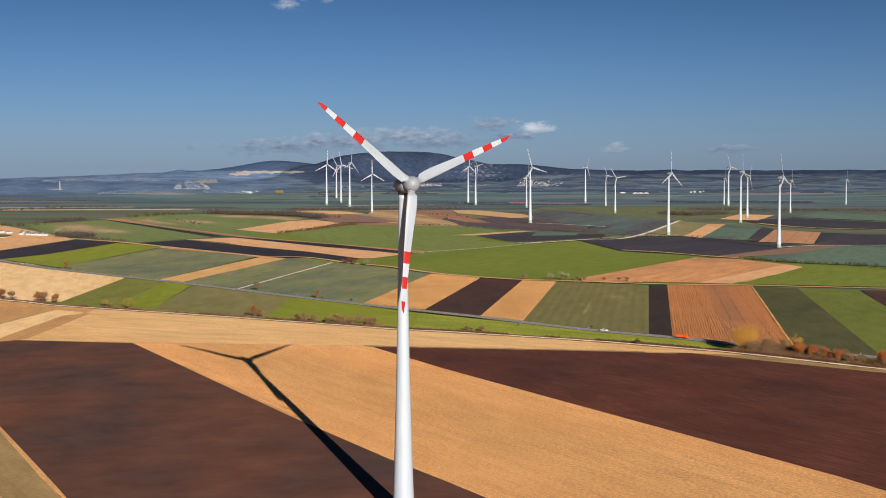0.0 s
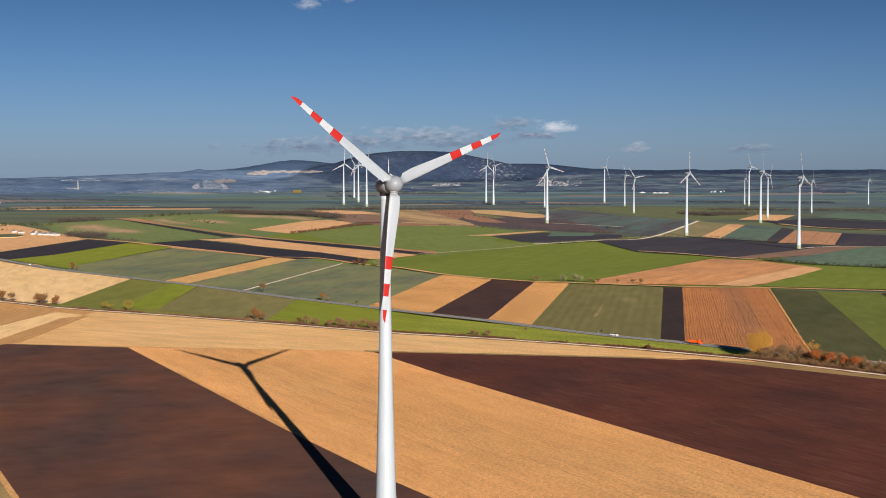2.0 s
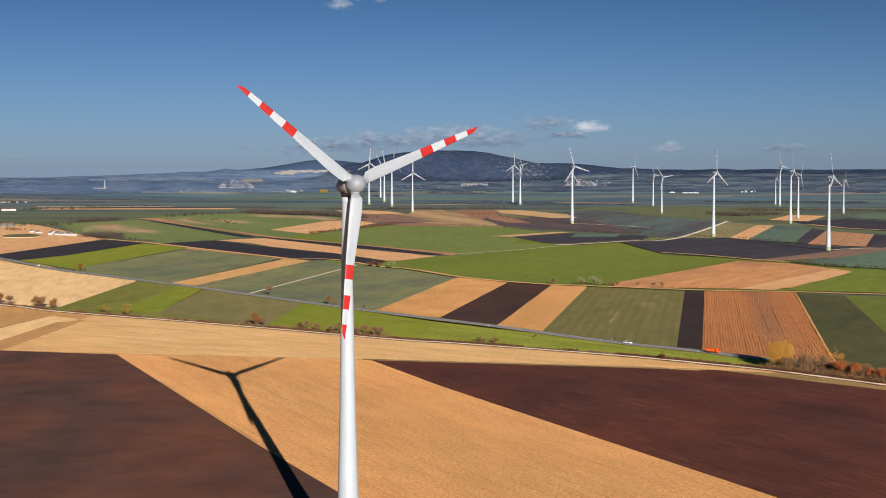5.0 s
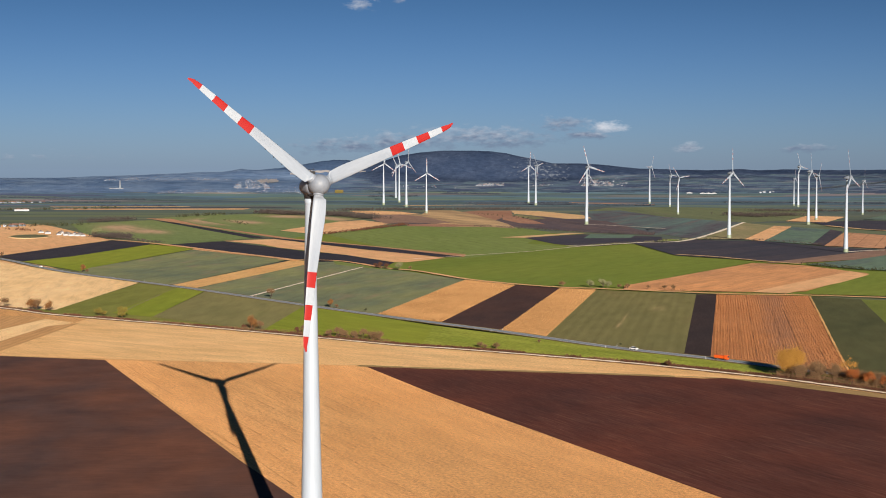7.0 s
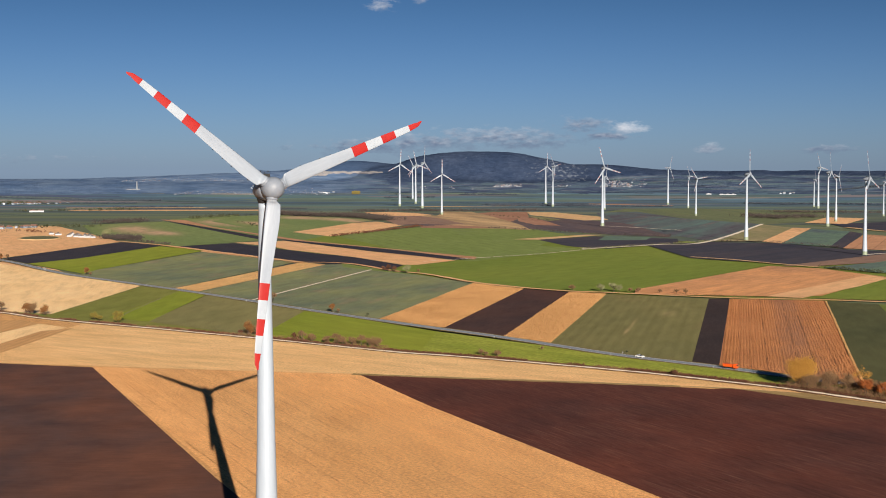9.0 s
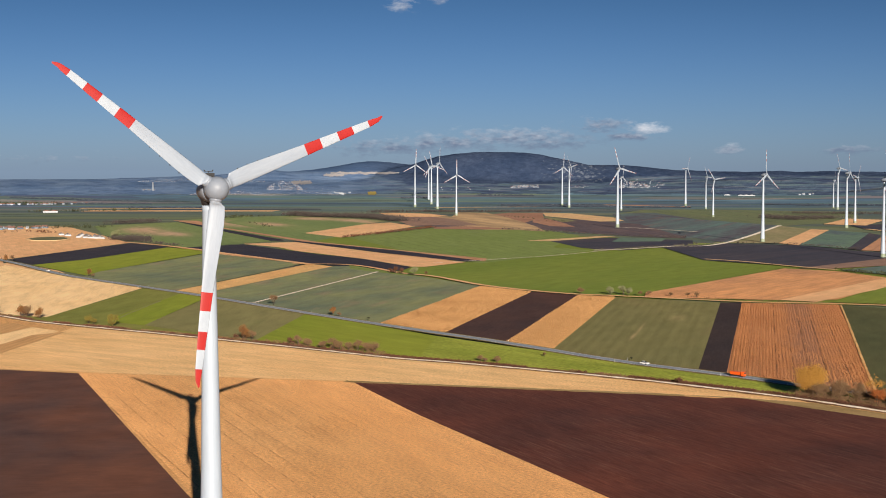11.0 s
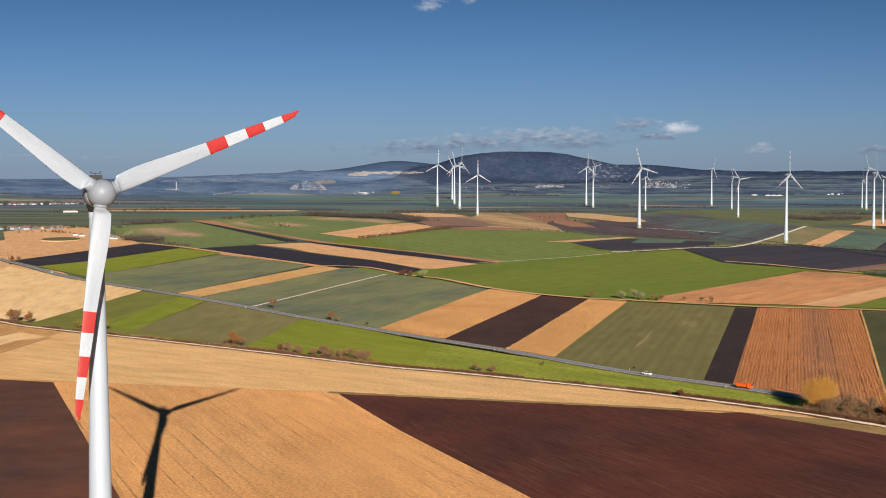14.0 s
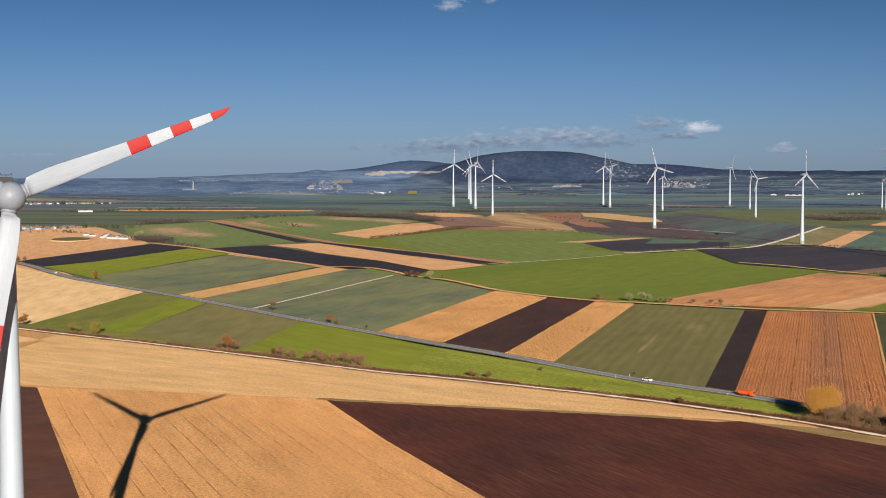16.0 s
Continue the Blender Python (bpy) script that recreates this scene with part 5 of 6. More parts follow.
thicket("hedge", "dry hedge on a field border", ((150, 702), (200, 675), (250, 662), (420, 612)), 4, 1.0, 200, M["twig"], 30, 6, 0.5)
thicket("wood", "leafless brown wood on the plain", ((-471, 2357), (-395, 2270), (-336, 2247), (-275, 2195), (-219, 2066)), 26, 10, 900, M["wood_twig"], 31, 18, 1.5)
thicket("wood", "leafless wood strip on the plain", ((-323, 2540), (-236, 2575), (-121, 2590), (40, 2610)), 45, 6.5, 620, M["wood_twig"], 32, 10, 1.4)
thicket("wood", "brown wood patch on the plain", ((-672, 1880), (-642, 1935), (-622, 1975)), 24, 9, 110, M["wood_twig"], 33, 16, 1.4)
thicket("hedge", "tree row on the plain", ((-583, 2115), (-555, 2190), (-527, 2268)), 12, 7, 60, M["leaf_dark"], 34, 16, 1.3)
thicket("hedge", "scattered bushes on the plain", ((-527, 2268), (-440, 2290), (-300, 2330)), 14, 4.0, 50, M["leaf_dark"], 35, 12, 1.2)
thicket("hedge", "scattered dark bushes on a meadow", ((-455, 1960), (-420, 1880), (-390, 1800)), 8, 4.0, 16, M["leaf_dark"], 36, 16, 1.1)
thicket("hedge", "bushes along a far track", ((-21, 1755), (43, 1700), (126, 1590), (230, 1520)), 12, 3.5, 150, M["wood_twig"], 37, 10, 1.0)
thicket("hedge", "dark bushes along a far field border", ((-40, 2320), (20, 2180), (60, 2080)), 12, 3.5, 22, M["leaf_dark"], 38, 10, 1.1)
thicket("hedge", "bushes along the gravel access track", ((128, 1258), (200, 1335), (262, 1400), (345, 1370), (395, 1275)), 8, 2.6, 120, M["wood_twig"], 39, 9, 0.9)
thicket("wood", "dark wood strip on the plain", ((560, 2560), (720, 2520), (900, 2460), (1100, 2350)), 40, 6, 700, M["wood_twig"], 40, 10, 1.4)
thicket("wood", "brown wood strip on the plain", ((458, 2314), (489, 2205), (550, 2267), (585, 2244)), 34, 9, 420, M["wood_twig"], 41, 10, 1.4)
thicket("hedge", "trees round a village on the plain", ((-900, 1600), (-789, 1690), (-690, 1740), (-640, 1760)), 26, 7, 120, M["leaf_dark"], 42, 14, 1.4)
thicket("hedge", "bushes on a tilled field", ((-720, 1580), (-690, 1610), (-650, 1570)), 16, 5, 26, M["leaf_rust"], 43, 14, 1.1)
thicket("wood", "trees round a far village", ((-1460, 3080), (-1380, 3120), (-1290, 3160)), 60, 9, 170, M["leaf_dark"], 44, 12, 2.0)
thicket("hedge", "dark trees beside a red-roofed hall", ((-1060, 2500), (-990, 2530), (-860, 2640)), 30, 7, 110, M["leaf_dark"], 45, 12, 1.6)
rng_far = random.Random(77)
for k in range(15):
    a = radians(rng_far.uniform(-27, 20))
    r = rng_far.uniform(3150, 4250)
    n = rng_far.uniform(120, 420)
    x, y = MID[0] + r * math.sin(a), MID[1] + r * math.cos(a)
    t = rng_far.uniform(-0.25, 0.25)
    thicket("wood", "dark distant wood strip on the plain", ((x, y), (x + n * 0.5 * math.cos(t), y + n * 0.5 * math.sin(t)), (x + n * math.cos(t), y + n * math.sin(t))), 12, 5, int(n * 2.0), M["wood_hazed"], 100 + k, 5, 2.2, True)


# ---- houses, halls and works far off ----
def house_meshes(w, d, h, roof):
    bm = bmesh.new()
    box(bm, -w / 2, w / 2, -d / 2, d / 2, -1.0, h)
    wall = mesh_of("wall", bm, M["wall"])
    bm = bmesh.new()
    e, t = 0.4, h + d * 0.42
    p = [bm.verts.new(q) for q in ((-w / 2 - e, -d / 2 - e, h - 0.2), (w / 2 + e, -d / 2 - e, h - 0.2), (w / 2 + e, 0, t), (-w / 2 - e, 0, t), (w / 2 + e, d / 2 + e, h - 0.2), (-w / 2 - e, d / 2 + e, h - 0.2))]
    for idx in ((0, 1, 2, 3), (3, 2, 4, 5), (0, 3, 5), (1, 4, 2), (0, 5, 4, 1)):
        bm.faces.new([p[i] for i in idx])
    bmesh.ops.recalc_face_normals(bm, faces=bm.faces[:])
    top = mesh_of("roof", bm, roof)
    bm = bmesh.new()
    box(bm, -0.5, 0.5, -0.06, 0.06, 0, 1.3)
    return wall, top, mesh_of("window", bm, M["glass"])


HOUSES = [house_meshes(13, 9, 6.5, M["roof"]), house_meshes(17, 10, 6, M["roof"]), house_meshes(11, 9, 7.5, M["roof_dark"]), house_meshes(22, 11, 7, M["hall"])]


def house(x, y, z, turn, kind, s=1.0, label="", windows=True):
    wall, roof, pane = HOUSES[kind]
    ob = new("house")
    ob.matrix_world = pose(x, y, z, 0, 0, turn) @ Matrix.Scale(s, 4)
    w = part("wall", wall, ob)
    part("roof", roof, ob)
    if windows:
        half = (9, 10, 9, 11)[kind] / 2
        for k in (-1, 0, 1):
            part("window", pane, w, pose(k * 3.6, -half, 2.2))
    text = label or ("distant white house with a red roof", "distant long white house with a red roof", "distant white house with a dark roof", "distant pale hall with a light roof")[kind]
    return tagged(ob, text, "house", "village houses")


def spot(az, drop):
    """The place on the land in that bearing (degrees) that lies so far below the eye's level (in 1/2304 of its distance)."""
    s, c = math.sin(radians(az)), math.cos(radians(az))
    r = 1500.0
    while r < 4860:
        x, y = MID[0] + r * s, MID[1] + r * c
        if (EYE_Z - land(x, y)) / r * 2304 <= drop:
            break
        r += 1.5
    return MID[0] + r * s, MID[1] + r * c, land(MID[0] + r * s, MID[1] + r * c)


rng_v = random.Random(5)
for count, az0, az1, d0, d1, kinds, s in (
    (80, -1.7, -0.5, 24, 29, (0, 1, 2, 3), 0.14), (22, 0.7, 1.8, 25, 29, (0, 1, 2), 0.15), (80, 2.9, 4.9, 14, 29, (0, 1, 1, 2, 3), 0.16),
    (6, 10.3, 11.3, 37, 40, (3, 2), 0.4), (5, -9.4, -8.6, 38, 41, (3,), 0.35), (12, -5.0, -2.5, 28, 33, (0, 2), 0.22),
):
    for _ in range(count):
        x, y, z = spot(rng_v.uniform(az0, az1), rng_v.uniform(d0, d1))
        house(x, y, z, rng_v.uniform(-40, 40), rng_v.choice(kinds), s * rng_v.uniform(0.75, 1.25), windows=False)
for _ in range(84):
    t = rng_v.random()
    house(-1450 + 260 * t + rng_v.uniform(-14, 14), 3050 + 150 * t + rng_v.uniform(-50, 50), 0, rng_v.uniform(-30, 30), rng_v.choice((0, 1, 1, 2)), rng_v.uniform(0.36, 0.55))
for _ in range(30):
    t = rng_v.random()
    house(-900 + 175 * t + rng_v.uniform(-10, 10), 1610 + 110 * t + rng_v.uniform(-28, 28), 0, rng_v.uniform(-40, 40), rng_v.choice((0, 1, 2, 2)), rng_v.uniform(0.4, 0.55))


def far_town(label, seed, *bands):
    """Hundreds of small roofs that nobody could count, each with walls and a gable roof: count, bearings, drops, size."""
    rng = random.Random(seed)
    v, f, slots = [], [], []
    for count, az0, az1, d0, d1, size in bands:
        for _ in range(count):
            az = rng.uniform(az0, az1)
            if noise.noise((az * 5.0, seed, 0.0)) < rng.uniform(-0.6, 0.2):
                continue
            edge = min(1.0, 2.5 * min(az - az0, az1 - az) / (az1 - az0)) ** 0.5
            x, y, z = spot(az, d1 - (d1 - d0) * edge * rng.random() ** 1.3)
            w, d, h = size * rng.uniform(0.7, 1.7), size * rng.uniform(0.5, 0.8), size * rng.uniform(0.4, 0.75)
            t = rng.uniform(-0.7, 0.7)
            ca, sa = math.cos(t), math.sin(t)
            for pts, quads, slot in (
                ([(-w, -d, -1), (w, -d, -1), (w, d, -1), (-w, d, -1), (-w, -d, h), (w, -d, h), (w, d, h), (-w, d, h)], ((0, 1, 5, 4), (1, 2, 6, 5), (2, 3, 7, 6), (3, 0, 4, 7)), 0),
                ([(-w, -d * 1.1, h), (w, -d * 1.1, h), (w, d * 1.1, h), (-w, d * 1.1, h), (-w, 0, h * 1.6), (w, 0, h * 1.6)], ((0, 1, 5, 4), (2, 3, 4, 5), (3, 0, 4), (1, 2, 5)), rng.choice((1, 1, 2, 0))),
            ):
                n = len(v)
                v += [(x + a * 0.5 * ca - b * 0.5 * sa, y + a * 0.5 * sa + b * 0.5 * ca, z + c) for a, b, c in pts]
                f += [tuple(n + i for i in q) for q in quads]
                slots += [slot] * len(quads)
    me = raw_mesh("town", v, f, M["town_wall"], M["roof"], M["roof_dark"])
    me.polygons.foreach_set("material_index", slots)
    return tagged(new("town", me), label, "town", kind="stuff")


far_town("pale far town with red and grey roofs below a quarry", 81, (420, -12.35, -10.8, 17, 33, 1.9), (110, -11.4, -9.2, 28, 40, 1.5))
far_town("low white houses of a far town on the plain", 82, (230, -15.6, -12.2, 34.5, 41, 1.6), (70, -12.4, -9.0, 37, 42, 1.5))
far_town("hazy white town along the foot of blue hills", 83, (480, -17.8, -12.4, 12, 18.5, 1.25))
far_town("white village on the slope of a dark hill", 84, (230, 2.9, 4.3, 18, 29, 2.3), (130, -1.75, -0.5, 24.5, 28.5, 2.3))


def hall(x, y, z, w, d, h, turn, label, roof):
    bm = bmesh.new()
    box(bm, -w / 2, w / 2, -d / 2, d / 2, -1, h)
    ob = new("hall")
    ob.matrix_world = pose(x, y, z, 0, 0, turn)
    part("wall", mesh_of("wall", bm, M["hall"]), ob)
    bm = bmesh.new()
    n = max(1, int(w / 14))
    for k in range(n):
        a, b = -w / 2 + w * k / n, -w / 2 + w * (k + 1) / n
        p = [bm.verts.new(q) for q in ((a, -d / 2 - 0.3, h), (b, -d / 2 - 0.3, h), (b, d / 2 + 0.3, h), (a, d / 2 + 0.3, h), ((a + b) / 2, -d / 2 - 0.3, h + 2), ((a + b) / 2, d / 2 + 0.3, h + 2))]
        for idx in ((0, 4, 5, 3), (4, 1, 2, 5), (0, 1, 4), (3, 5, 2)):
            bm.faces.new([p[i] for i in idx])
    bmesh.ops.recalc_face_normals(bm, faces=bm.faces[:])
    part("roof", mesh_of("roof", bm, roof), ob)
    return tagged(ob, label, "hall")


hall(-1014, 2482, 0, 30, 18, 3.5, 20, "white hall with a red roof on the plain", M["roof"])
for az, drop, w in ((7.55, 41, 18), (8.35, 41.5, 50), (-9.1, 39, 16)):
    x, y, z = spot(az, drop)
    hall(x, y, z, w, 10, 1.8, -az, "long white greenhouse hall on the plain", M["hall"])
for x, y, w in ((-557, 1452, 13), (-548, 1444, 11), (-538, 1440, 12), (-529, 1434, 9), (-543, 1462, 14), (-571, 1462, 9), (-566, 1480, 16), (-580, 1492, 8), (-600, 1500, 12), (-586, 1516, 7), (-617, 1520, 10), (-553, 1474, 7)):
    hall(x, y, 0.6, w * 0.7, 5, 1.8, 25, "low white treatment-works hall beside a basin", M["roof_dark"])


def far_tower():
    x, y, z = spot(-17.15, 33)
    ob = new("chimney")
    ob.matrix_world = pose(x, y, z)
    v, f, _ = lathe([(4.2, -2), (3.2, 3), (2.5, 12), (1.7, 26), (1.5, 26.3)], 20)
    part("shaft", raw_mesh("shaft", v, f, M["chalk"], smooth=True), ob)
    v, f, _ = lathe([(1.9, 25.5), (1.9, 27), (1.4, 27.2)], 20)
    part("rim", raw_mesh("rim", v, f, M["chalk"]), ob)
    tagged(ob, "tapered white tower on the far plain", "tower")
    hall(x - 16, y + 10, z, 44, 12, 1.6, 17, "long low grey hall beside a tapered tower", M["roof_dark"])


far_tower()


def basin():
    """Oval settling pond with a pale rim."""
    seg = 48
    v, f = [], []
    for rx, ry, z in ((28, 52, 0.7), (26.5, 50, 1.7), (25.5, 48.6, 1.7), (21, 41, 1.0)):
        v += [(rx * math.cos(6.2832 * k / seg), ry * math.sin(6.2832 * k / seg), z) for k in range(seg)]
    for i in range(3):
        f += [(i * seg + k, i * seg + (k + 1) % seg, (i + 1) * seg + (k + 1) % seg, (i + 1) * seg + k) for k in range(seg)]
    ob = new("settling_basin")
    ob.matrix_world = pose(-592, 1412, 0, 0, 0, 20)
    part("rim", raw_mesh("rim", v, f, FIELD["straw_far"]), ob)
    part("pond", raw_mesh("pond", [(23.5 * math.cos(6.2832 * k / seg), 45 * math.sin(6.2832 * k / seg), 1.5) for k in range(seg)], [tuple(range(seg))], M["water"]), ob)
    tagged(ob, "oval settling pond with a pale earth rim", "pond")


basin()


def patch(name, label, az0, az1, d0, d1, mat, seed, lift=1.2, ragged=0.25):
    """A bare patch that lies on the hillside between two bearings."""
    rng = random.Random(seed)
    na, nd = 36, 6
    v, f = [], []
    for i in range(na + 1):
        a = az0 + (az1 - az0) * i / na
        edge = smoothstep(0, 0.15, i / na) * smoothstep(1, 0.85, i / na) if ragged else 1
        c, hh = (d0 + d1) / 2 + ragged * noise.noise((i * 0.3, seed, 0)) * 4, (d1 - d0) / 2 * (1 - ragged + ragged * edge) * (1 + ragged * noise.noise((i * 0.45, seed, 5)))
        for k in range(nd + 1):
            x, y, z = spot(a, c + hh * (1 - 2 * k / nd))
            v.append((x, y, z + lift))
    for i in range(na):
        for k in range(nd):
            q = i * (nd + 1) + k
            f.append((q, q + nd + 1, q + nd + 2, q + 1))
    me = raw_mesh(name, v, f, mat)
    return tagged(new(name, me), label, name, kind="structure")


patch("quarry", "pale stone quarry face on a wooded hill", -9.9, -9.0, 5, 9.5, M["quarry"], 3, 1.2, 0.4)
patch("quarry", "pale stone quarry terrace on a wooded hill", -9.6, -6.6, 1.8, 5.6, M["quarry"], 4, 1.2, 0.55)
patch("quarry", "pale stone spoil heaps below a hill", -11.3, -10.4, 17, 23, M["quarry"], 6, 1.2, 0.6)
patch("mustard_field", "small yellow flowering field on the plain", -7.96, -7.58, 36, 41.5, M["yellow"], 9, 1.0, 0.3)


# ---- vehicles and road posts ----
def wheel(parent, x, y, r, w):
    v, f, _ = lathe([(r * 0.62, -w / 2), (r * 0.95, -w / 2), (r, -w / 3), (r, w / 3), (r * 0.95, w / 2), (r * 0.62, w / 2)], 18)
    t = part("wheel", raw_mesh("tyre", v, f, M["rubber"], smooth=True), parent, pose(x, y, r, 90))
    v, f, _ = lathe([(r * 0.6, -w * 0.46), (r * 0.3, -w * 0.52), (r * 0.3, w * 0.52), (r * 0.6, w * 0.46)], 14)
    part("rim", raw_mesh("rim", v, f, M["hall"]), t)


def car(x, y, turn, paint, label):
    ob = new("car")
    ob.matrix_world = pose(x, y, 1.13, 0, 0, turn)
    bm = bmesh.new()
    box(bm, -2.2, 2.2, -0.88, 0.88, 0.28, 0.92, bevel=0.12)
    part("body", mesh_of("body", bm, paint), ob)
    bm = bmesh.new()
    r = bmesh.ops.create_cube(bm, size=1.0, matrix=Matrix.Translation((-0.25, 0, 1.16)) @ Matrix.Diagonal((2.6, 1.55, 0.56, 1)))
    for q in r["verts"]:
        if q.co.z > 1.2:
            q.co.x = -0.35 + (q.co.x + 0.25) * 0.62
            q.co.y *= 0.84
    bmesh.ops.bevel(bm, geom=bm.edges[:], offset=0.06, segments=2, affect="EDGES")
    cabin = part("cabin", mesh_of("cabin", bm, M["glass"]), ob)
    bm = bmesh.new()
    box(bm, -1.1, 0.4, -0.62, 0.62, 1.42, 1.47, bevel=0.02)
    part("roof", mesh_of("roof", bm, paint), cabin)
    for wx in (-1.35, 1.35):
        for wy in (-0.8, 0.8):
            wheel(ob, wx, wy, 0.32, 0.2)
    return tagged(ob, label, "car")


car(97, 377, -42, M["car_white"], "white car on the country road")
car(-383, 886, -50, M["car_white"], "white van-like car on the country road")


def truck(x, y, turn):
    ob = new("truck")
    ob.matrix_world = pose(x, y, 1.13, 0, 0, turn) @ Matrix.Scale(0.78, 4)
    bm = bmesh.new()
    box(bm, -4.6, -2.5, -1.2, 1.2, 0.6, 3.0, bevel=0.15)
    cab = part("cab", mesh_of("cab", bm, M["orange"]), ob, label="orange driver's cab")
    bm = bmesh.new()
    box(bm, -4.64, -4.58, -1.0, 1.0, 1.7, 2.7)
    part("windscreen", mesh_of("windscreen", bm, M["glass"]), cab)
    bm = bmesh.new()
    box(bm, -4.4, 4.4, -0.45, 0.45, 0.55, 0.9)
    part("chassis", mesh_of("chassis", bm, M["rubber"]), ob)
    bm = bmesh.new()
    r = bmesh.ops.create_cube(bm, size=1.0, matrix=Matrix.Translation((1.2, 0, 1.8)) @ Matrix.Diagonal((6.4, 2.45, 1.7, 1)))
    for q in r["verts"]:
        if q.co.z < 1.5:
            q.co.y *= 0.8
            q.co.x = 1.2 + (q.co.x - 1.2) * 0.9
    bmesh.ops.bevel(bm, geom=bm.edges[:], offset=0.06, segments=2, affect="EDGES")
    part("tipper_body", mesh_of("tipper_body", bm, M["orange"]), ob, label="orange tipper body")
    for wx in (-3.5, 1.8, 3.2):
        for wy in (-1.0, 1.0):
            wheel(ob, wx, wy, 0.5, 0.32)
    return tagged(ob, "orange tipper truck on the country road", "truck")


truck(134, 345.5, 140)


def road_post():
    ob = new("road_post")
    bm = bmesh.new()
    box(bm, -0.08, 0.08, -0.06, 0.06, -0.2, 1.05, bevel=0.015)
    part("post", mesh_of("post", bm, M["line"]), ob)
    bm = bmesh.new()
    box(bm, -0.085, 0.085, -0.065, 0.065, 0.75, 0.95)
    part("reflector_band", mesh_of("reflector_band", bm, M["gap"]), ob)
    return tagged(ob, "white plastic road edge post with black band", "road post", "road posts")


first_post = road_post()
ends = [p for p in ROAD if -260 < p[0] < 320]
made = 0
for side in (4.3, -4.3):
    for i, p in enumerate(spline(shifted(ends, side), 55.0)):
        m = pose(p.x, p.y, 1.05, 0, 0, -45)
        if made == 0:
            first_post.matrix_world = m
        else:
            copy_thing(first_post, m)
        made += 1


# ---- cut straw standing in rows on the near fields ----
def inside(px, py, poly):
    hit = np.zeros(len(px), bool)
    for (x0, y0), (x1, y1) in zip(poly, poly[1:] + poly[:1]):
        if y0 == y1:
            continue
        cross = (y0 > py) != (y1 > py)
        hit ^= cross & (px < (x1 - x0) * (py - y0) / (y1 - y0) + x0)
    return hit


def straw_stand(poly, without, angle, spacing, width, height, mat, label, seed, gap_every=0.0, thin=0.0, across=0.0, stray=0.42, base=0.872):
    """One low flake of straw at each place of a row grid."""
    rng = np.random.default_rng(seed)
    poly = [tuple(p) for p in poly]
    ca, sa = math.cos(radians(angle)), math.sin(radians(angle))
    xs, ys = np.array([p[0] for p in poly]), np.array([p[1] for p in poly])
    us, vs = xs * ca + ys * sa, -xs * sa + ys * ca
    u, v = np.meshgrid(np.arange(us.min(), us.max(), spacing), np.arange(vs.min(), vs.max(), across or spacing))
    u, v = u.ravel(), v.ravel()
    u = u + rng.uniform(-0.5, 0.5, len(u)) * spacing
    v = v + rng.normal(0, stray, len(v)) * spacing
    x, y = u * ca - v * sa, u * sa + v * ca
    keep = inside(x, y, poly)
    for other in without:
        keep &= ~inside(x, y, [tuple(p) for p in other])
    if gap_every:
        u0, v0 = -620 * ca + 738 * sa, 620 * sa + 738 * ca
        wob = v - v0 + 0.35 * np.sin((u - u0) * 0.021) + 0.15 * np.sin((u - u0) * 0.07 + 1.0)
        f = np.abs((wob / gap_every) % 1.0 - 0.5)
        row = np.floor(wob / gap_every).astype(int)
        shift = rng.uniform(0, 60, 4096)[row % 4096]
        broken = 0.9 * np.sin(u * 1.1 + shift) + 0.8 * np.sin(u * 0.37 + 3.1 * shift) + np.sin(u * 0.047 + 7.7 * shift) + rng.normal(0, 0.5, len(u))
        broken += rng.normal(0, 1.0, 4096)[row % 4096]
        keep &= ~((f < 0.052) & (broken > 0.25))
    keep &= rng.random(len(u)) > thin
    x, y = x[keep], y[keep]
    n = len(x)
    ang, w = radians(angle - 90) + rng.normal(0, 0.55, n), width * rng.uniform(0.6, 1.3, n)
    h = height * rng.uniform(0.55, 1.3, n) * (1 + 0.25 * np.sin(x * 0.05 + y * 0.03))
    ex, ey = np.cos(ang) * w / 2, np.sin(ang) * w / 2
    lx, ly = rng.normal(0, 0.25, n) * h, rng.normal(0, 0.25, n) * h
    z = np.full(n, base)
    co = np.stack([np.stack([x - ex, y - ey, z], 1), np.stack([x + ex * 0.8, y + ey * 0.8, z], 1), np.stack([x + ex + lx, y + ey + ly, z + h], 1), np.stack([x - ex * 0.9 + lx, y - ey * 0.9 + ly, z + h * rng.uniform(0.6, 1.0, n)], 1)], 1).reshape(-1, 3)
    me = bpy.data.meshes.new("straw_stalks")
    me.vertices.add(4 * n)
    me.vertices.foreach_set("co", co.ravel())
    me.loops.add(4 * n)
    me.loops.foreach_set("vertex_index", np.arange(4 * n, dtype=np.int32))
    me.polygons.add(n)
    me.polygons.foreach_set("loop_start", np.arange(0, 4 * n, 4, dtype=np.int32))
    me.update()
    me.validate()
    me.materials.append(mat)
    return tagged(new("straw_stalks", me), label, "stubble", kind="stuff")


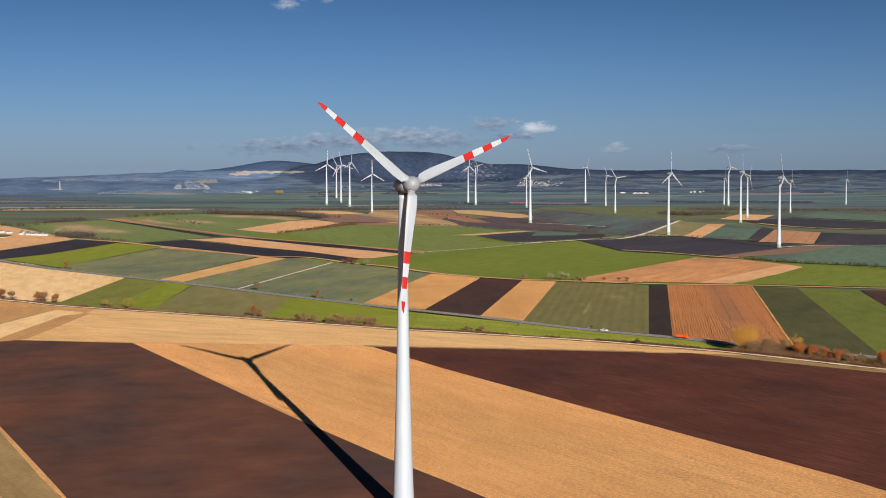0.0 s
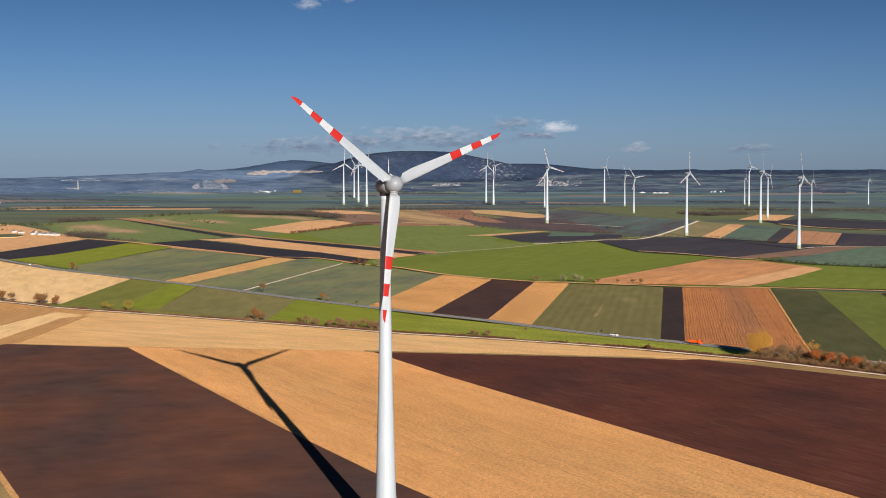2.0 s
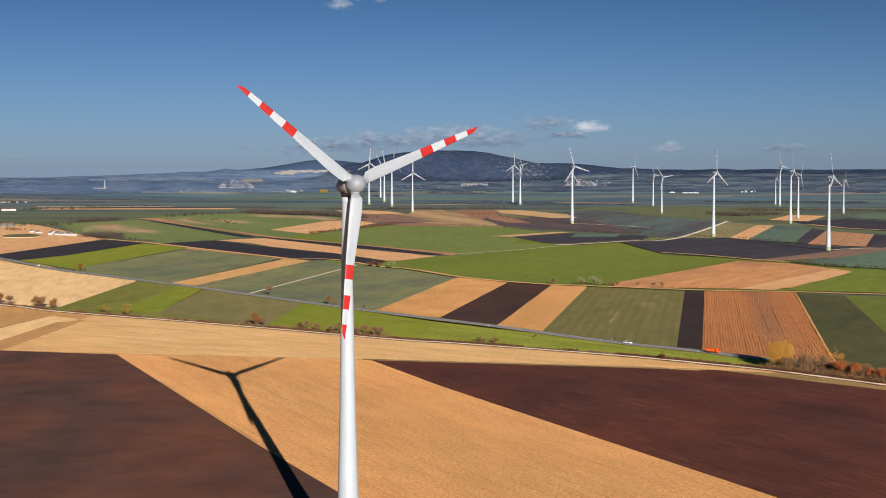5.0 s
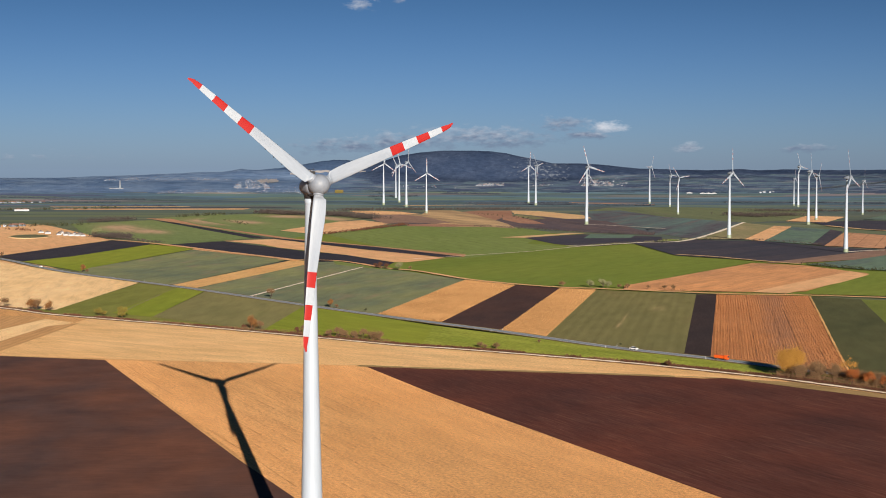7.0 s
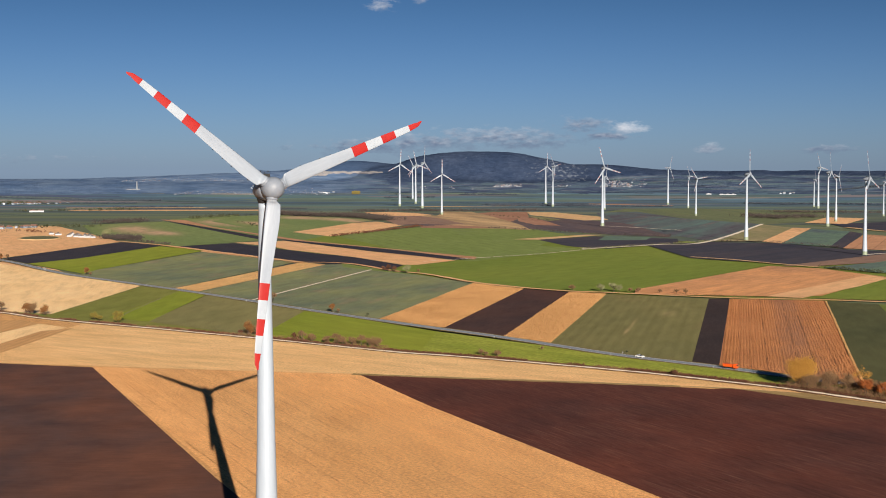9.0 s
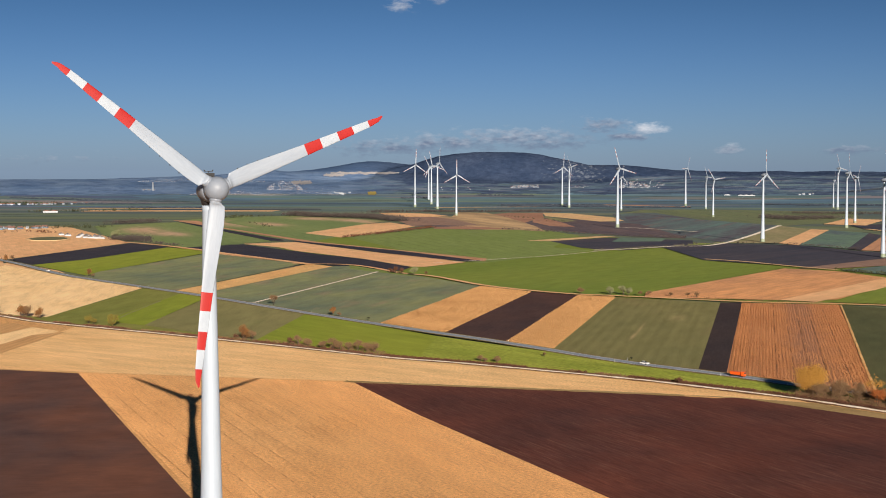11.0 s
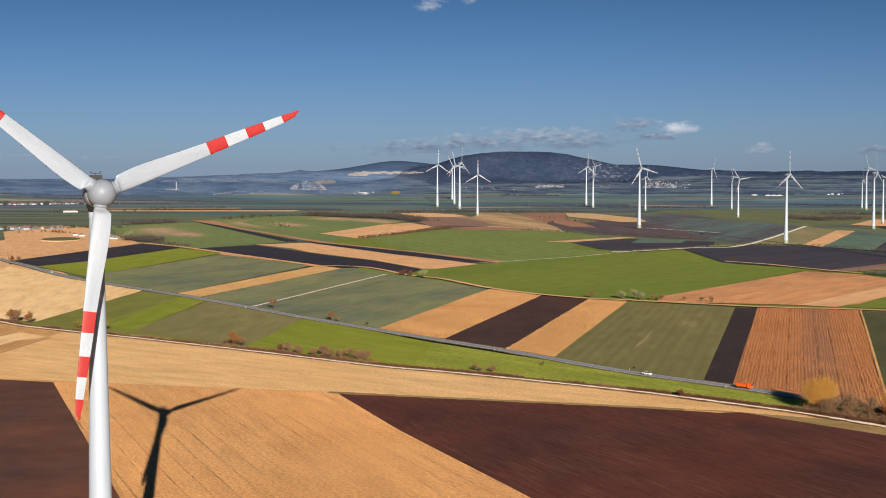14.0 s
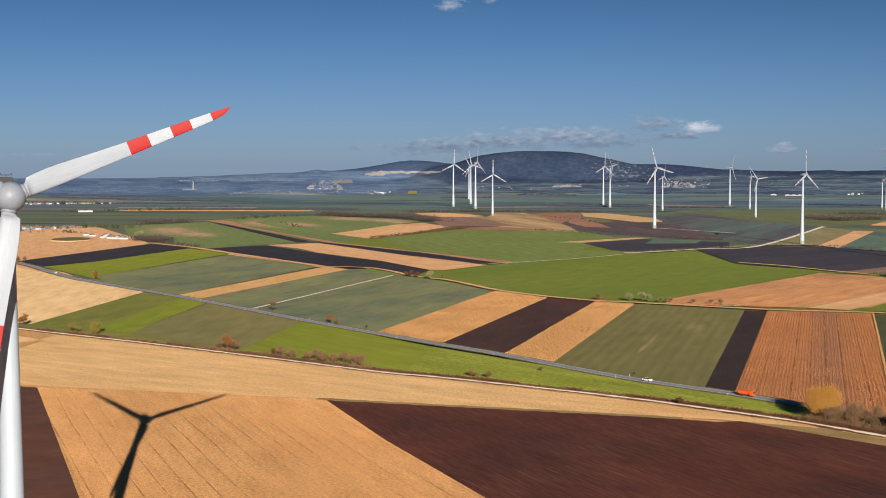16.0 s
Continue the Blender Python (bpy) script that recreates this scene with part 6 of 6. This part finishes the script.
M["straw_stalk"] = leaf_material("golden_straw", (0.600, 0.307, 0.124), (0.665, 0.348, 0.148), (0.52, 0.252, 0.098), 0.018)
M["pale_stalk"] = leaf_material("pale_straw", (0.610, 0.343, 0.147), (0.655, 0.374, 0.164), (0.552, 0.303, 0.127), 0.015)
PLOUGH_L = [(-373, 365), (-217, 344), (-148, 331), (-43.5, 131.2), (-8.3, 67.3), (11, 35.4), (65, -59), (-53, -57), (-100, 35), (-123, 79), (-184, 195)]
PLOUGH_R = [(-26, 317), (78, 301), (107, 295), (118, 292), (127, 294), (153, 271), (196.5, 234.5), (237.5, 202.5), (168, -59), (123.5, 40), (8.5, 247.5)]
HEAD = [(-212, 344), (-148, 335), (-90, 327), (-26, 320), (78, 304), (118, 296), (162, 279), (122, 308), (82, 335), (14, 370), (-77, 419), (-159, 466), (-210, 492)]
straw_stand([(-215, 343), (-148, 332), (-26, 319), (9, 248), (130, 39), (143, 15), (-6, 15), (-42, 132), (-148, 331)], [PLOUGH_L, PLOUGH_R], 119, 0.37, 0.18, 0.082, M["straw_stalk"], "golden cut straw standing in rows", 61, 6.4)
straw_stand(HEAD, [PLOUGH_R], 152, 0.55, 0.2, 0.06, M["pale_stalk"], "pale mown straw on the headland", 62, base=0.875)

# ---- dry maize standing in the strips and round the rusty field ----
M["maize_plant"] = leaf_material("dry_maize_leaves", (0.37, 0.206, 0.086), (0.42, 0.242, 0.105), (0.315, 0.168, 0.067), 0.03)
M["rust_maize"] = leaf_material("rusty_maize_leaves", (0.305, 0.130, 0.052), (0.375, 0.170, 0.070), (0.230, 0.092, 0.038), 0.03)
STRIPS = ([(0, 779), (40, 734), (-3, 488), (-44, 525)], [(73, 710), (99, 698), (56, 429), (31, 449)])
for k, strip in enumerate(STRIPS):
    straw_stand(strip, [], 80.5, 0.46, 0.30, 0.42, M["maize_plant"], "dry straw-coloured maize standing in a strip", 70 + k, thin=0.3, across=0.62, stray=0.3, base=0.6)
for k, (edge, thin) in enumerate((([(181, 666), (187, 665), (137, 346), (131, 353)], 0.1), ([(187, 665), (209, 663), (155, 327), (137, 346)], 0.55), ([(209, 663), (224, 661), (166, 308), (155, 327)], 0.78), ([(224, 661), (242, 657), (180, 289), (166, 308)], 0.55), ([(237, 658), (242, 657), (180, 289), (176, 294)], 0.5), ([(131, 353), (154, 328), (180, 289), (182, 299), (156, 340), (133, 365)], 0.3))):
    straw_stand(edge, [], 81, 0.26, 0.24, 0.5, M["rust_maize"], "rusty maize left standing in rows", 80 + k, thin=thin, across=1.5, stray=1.25, base=0.55)
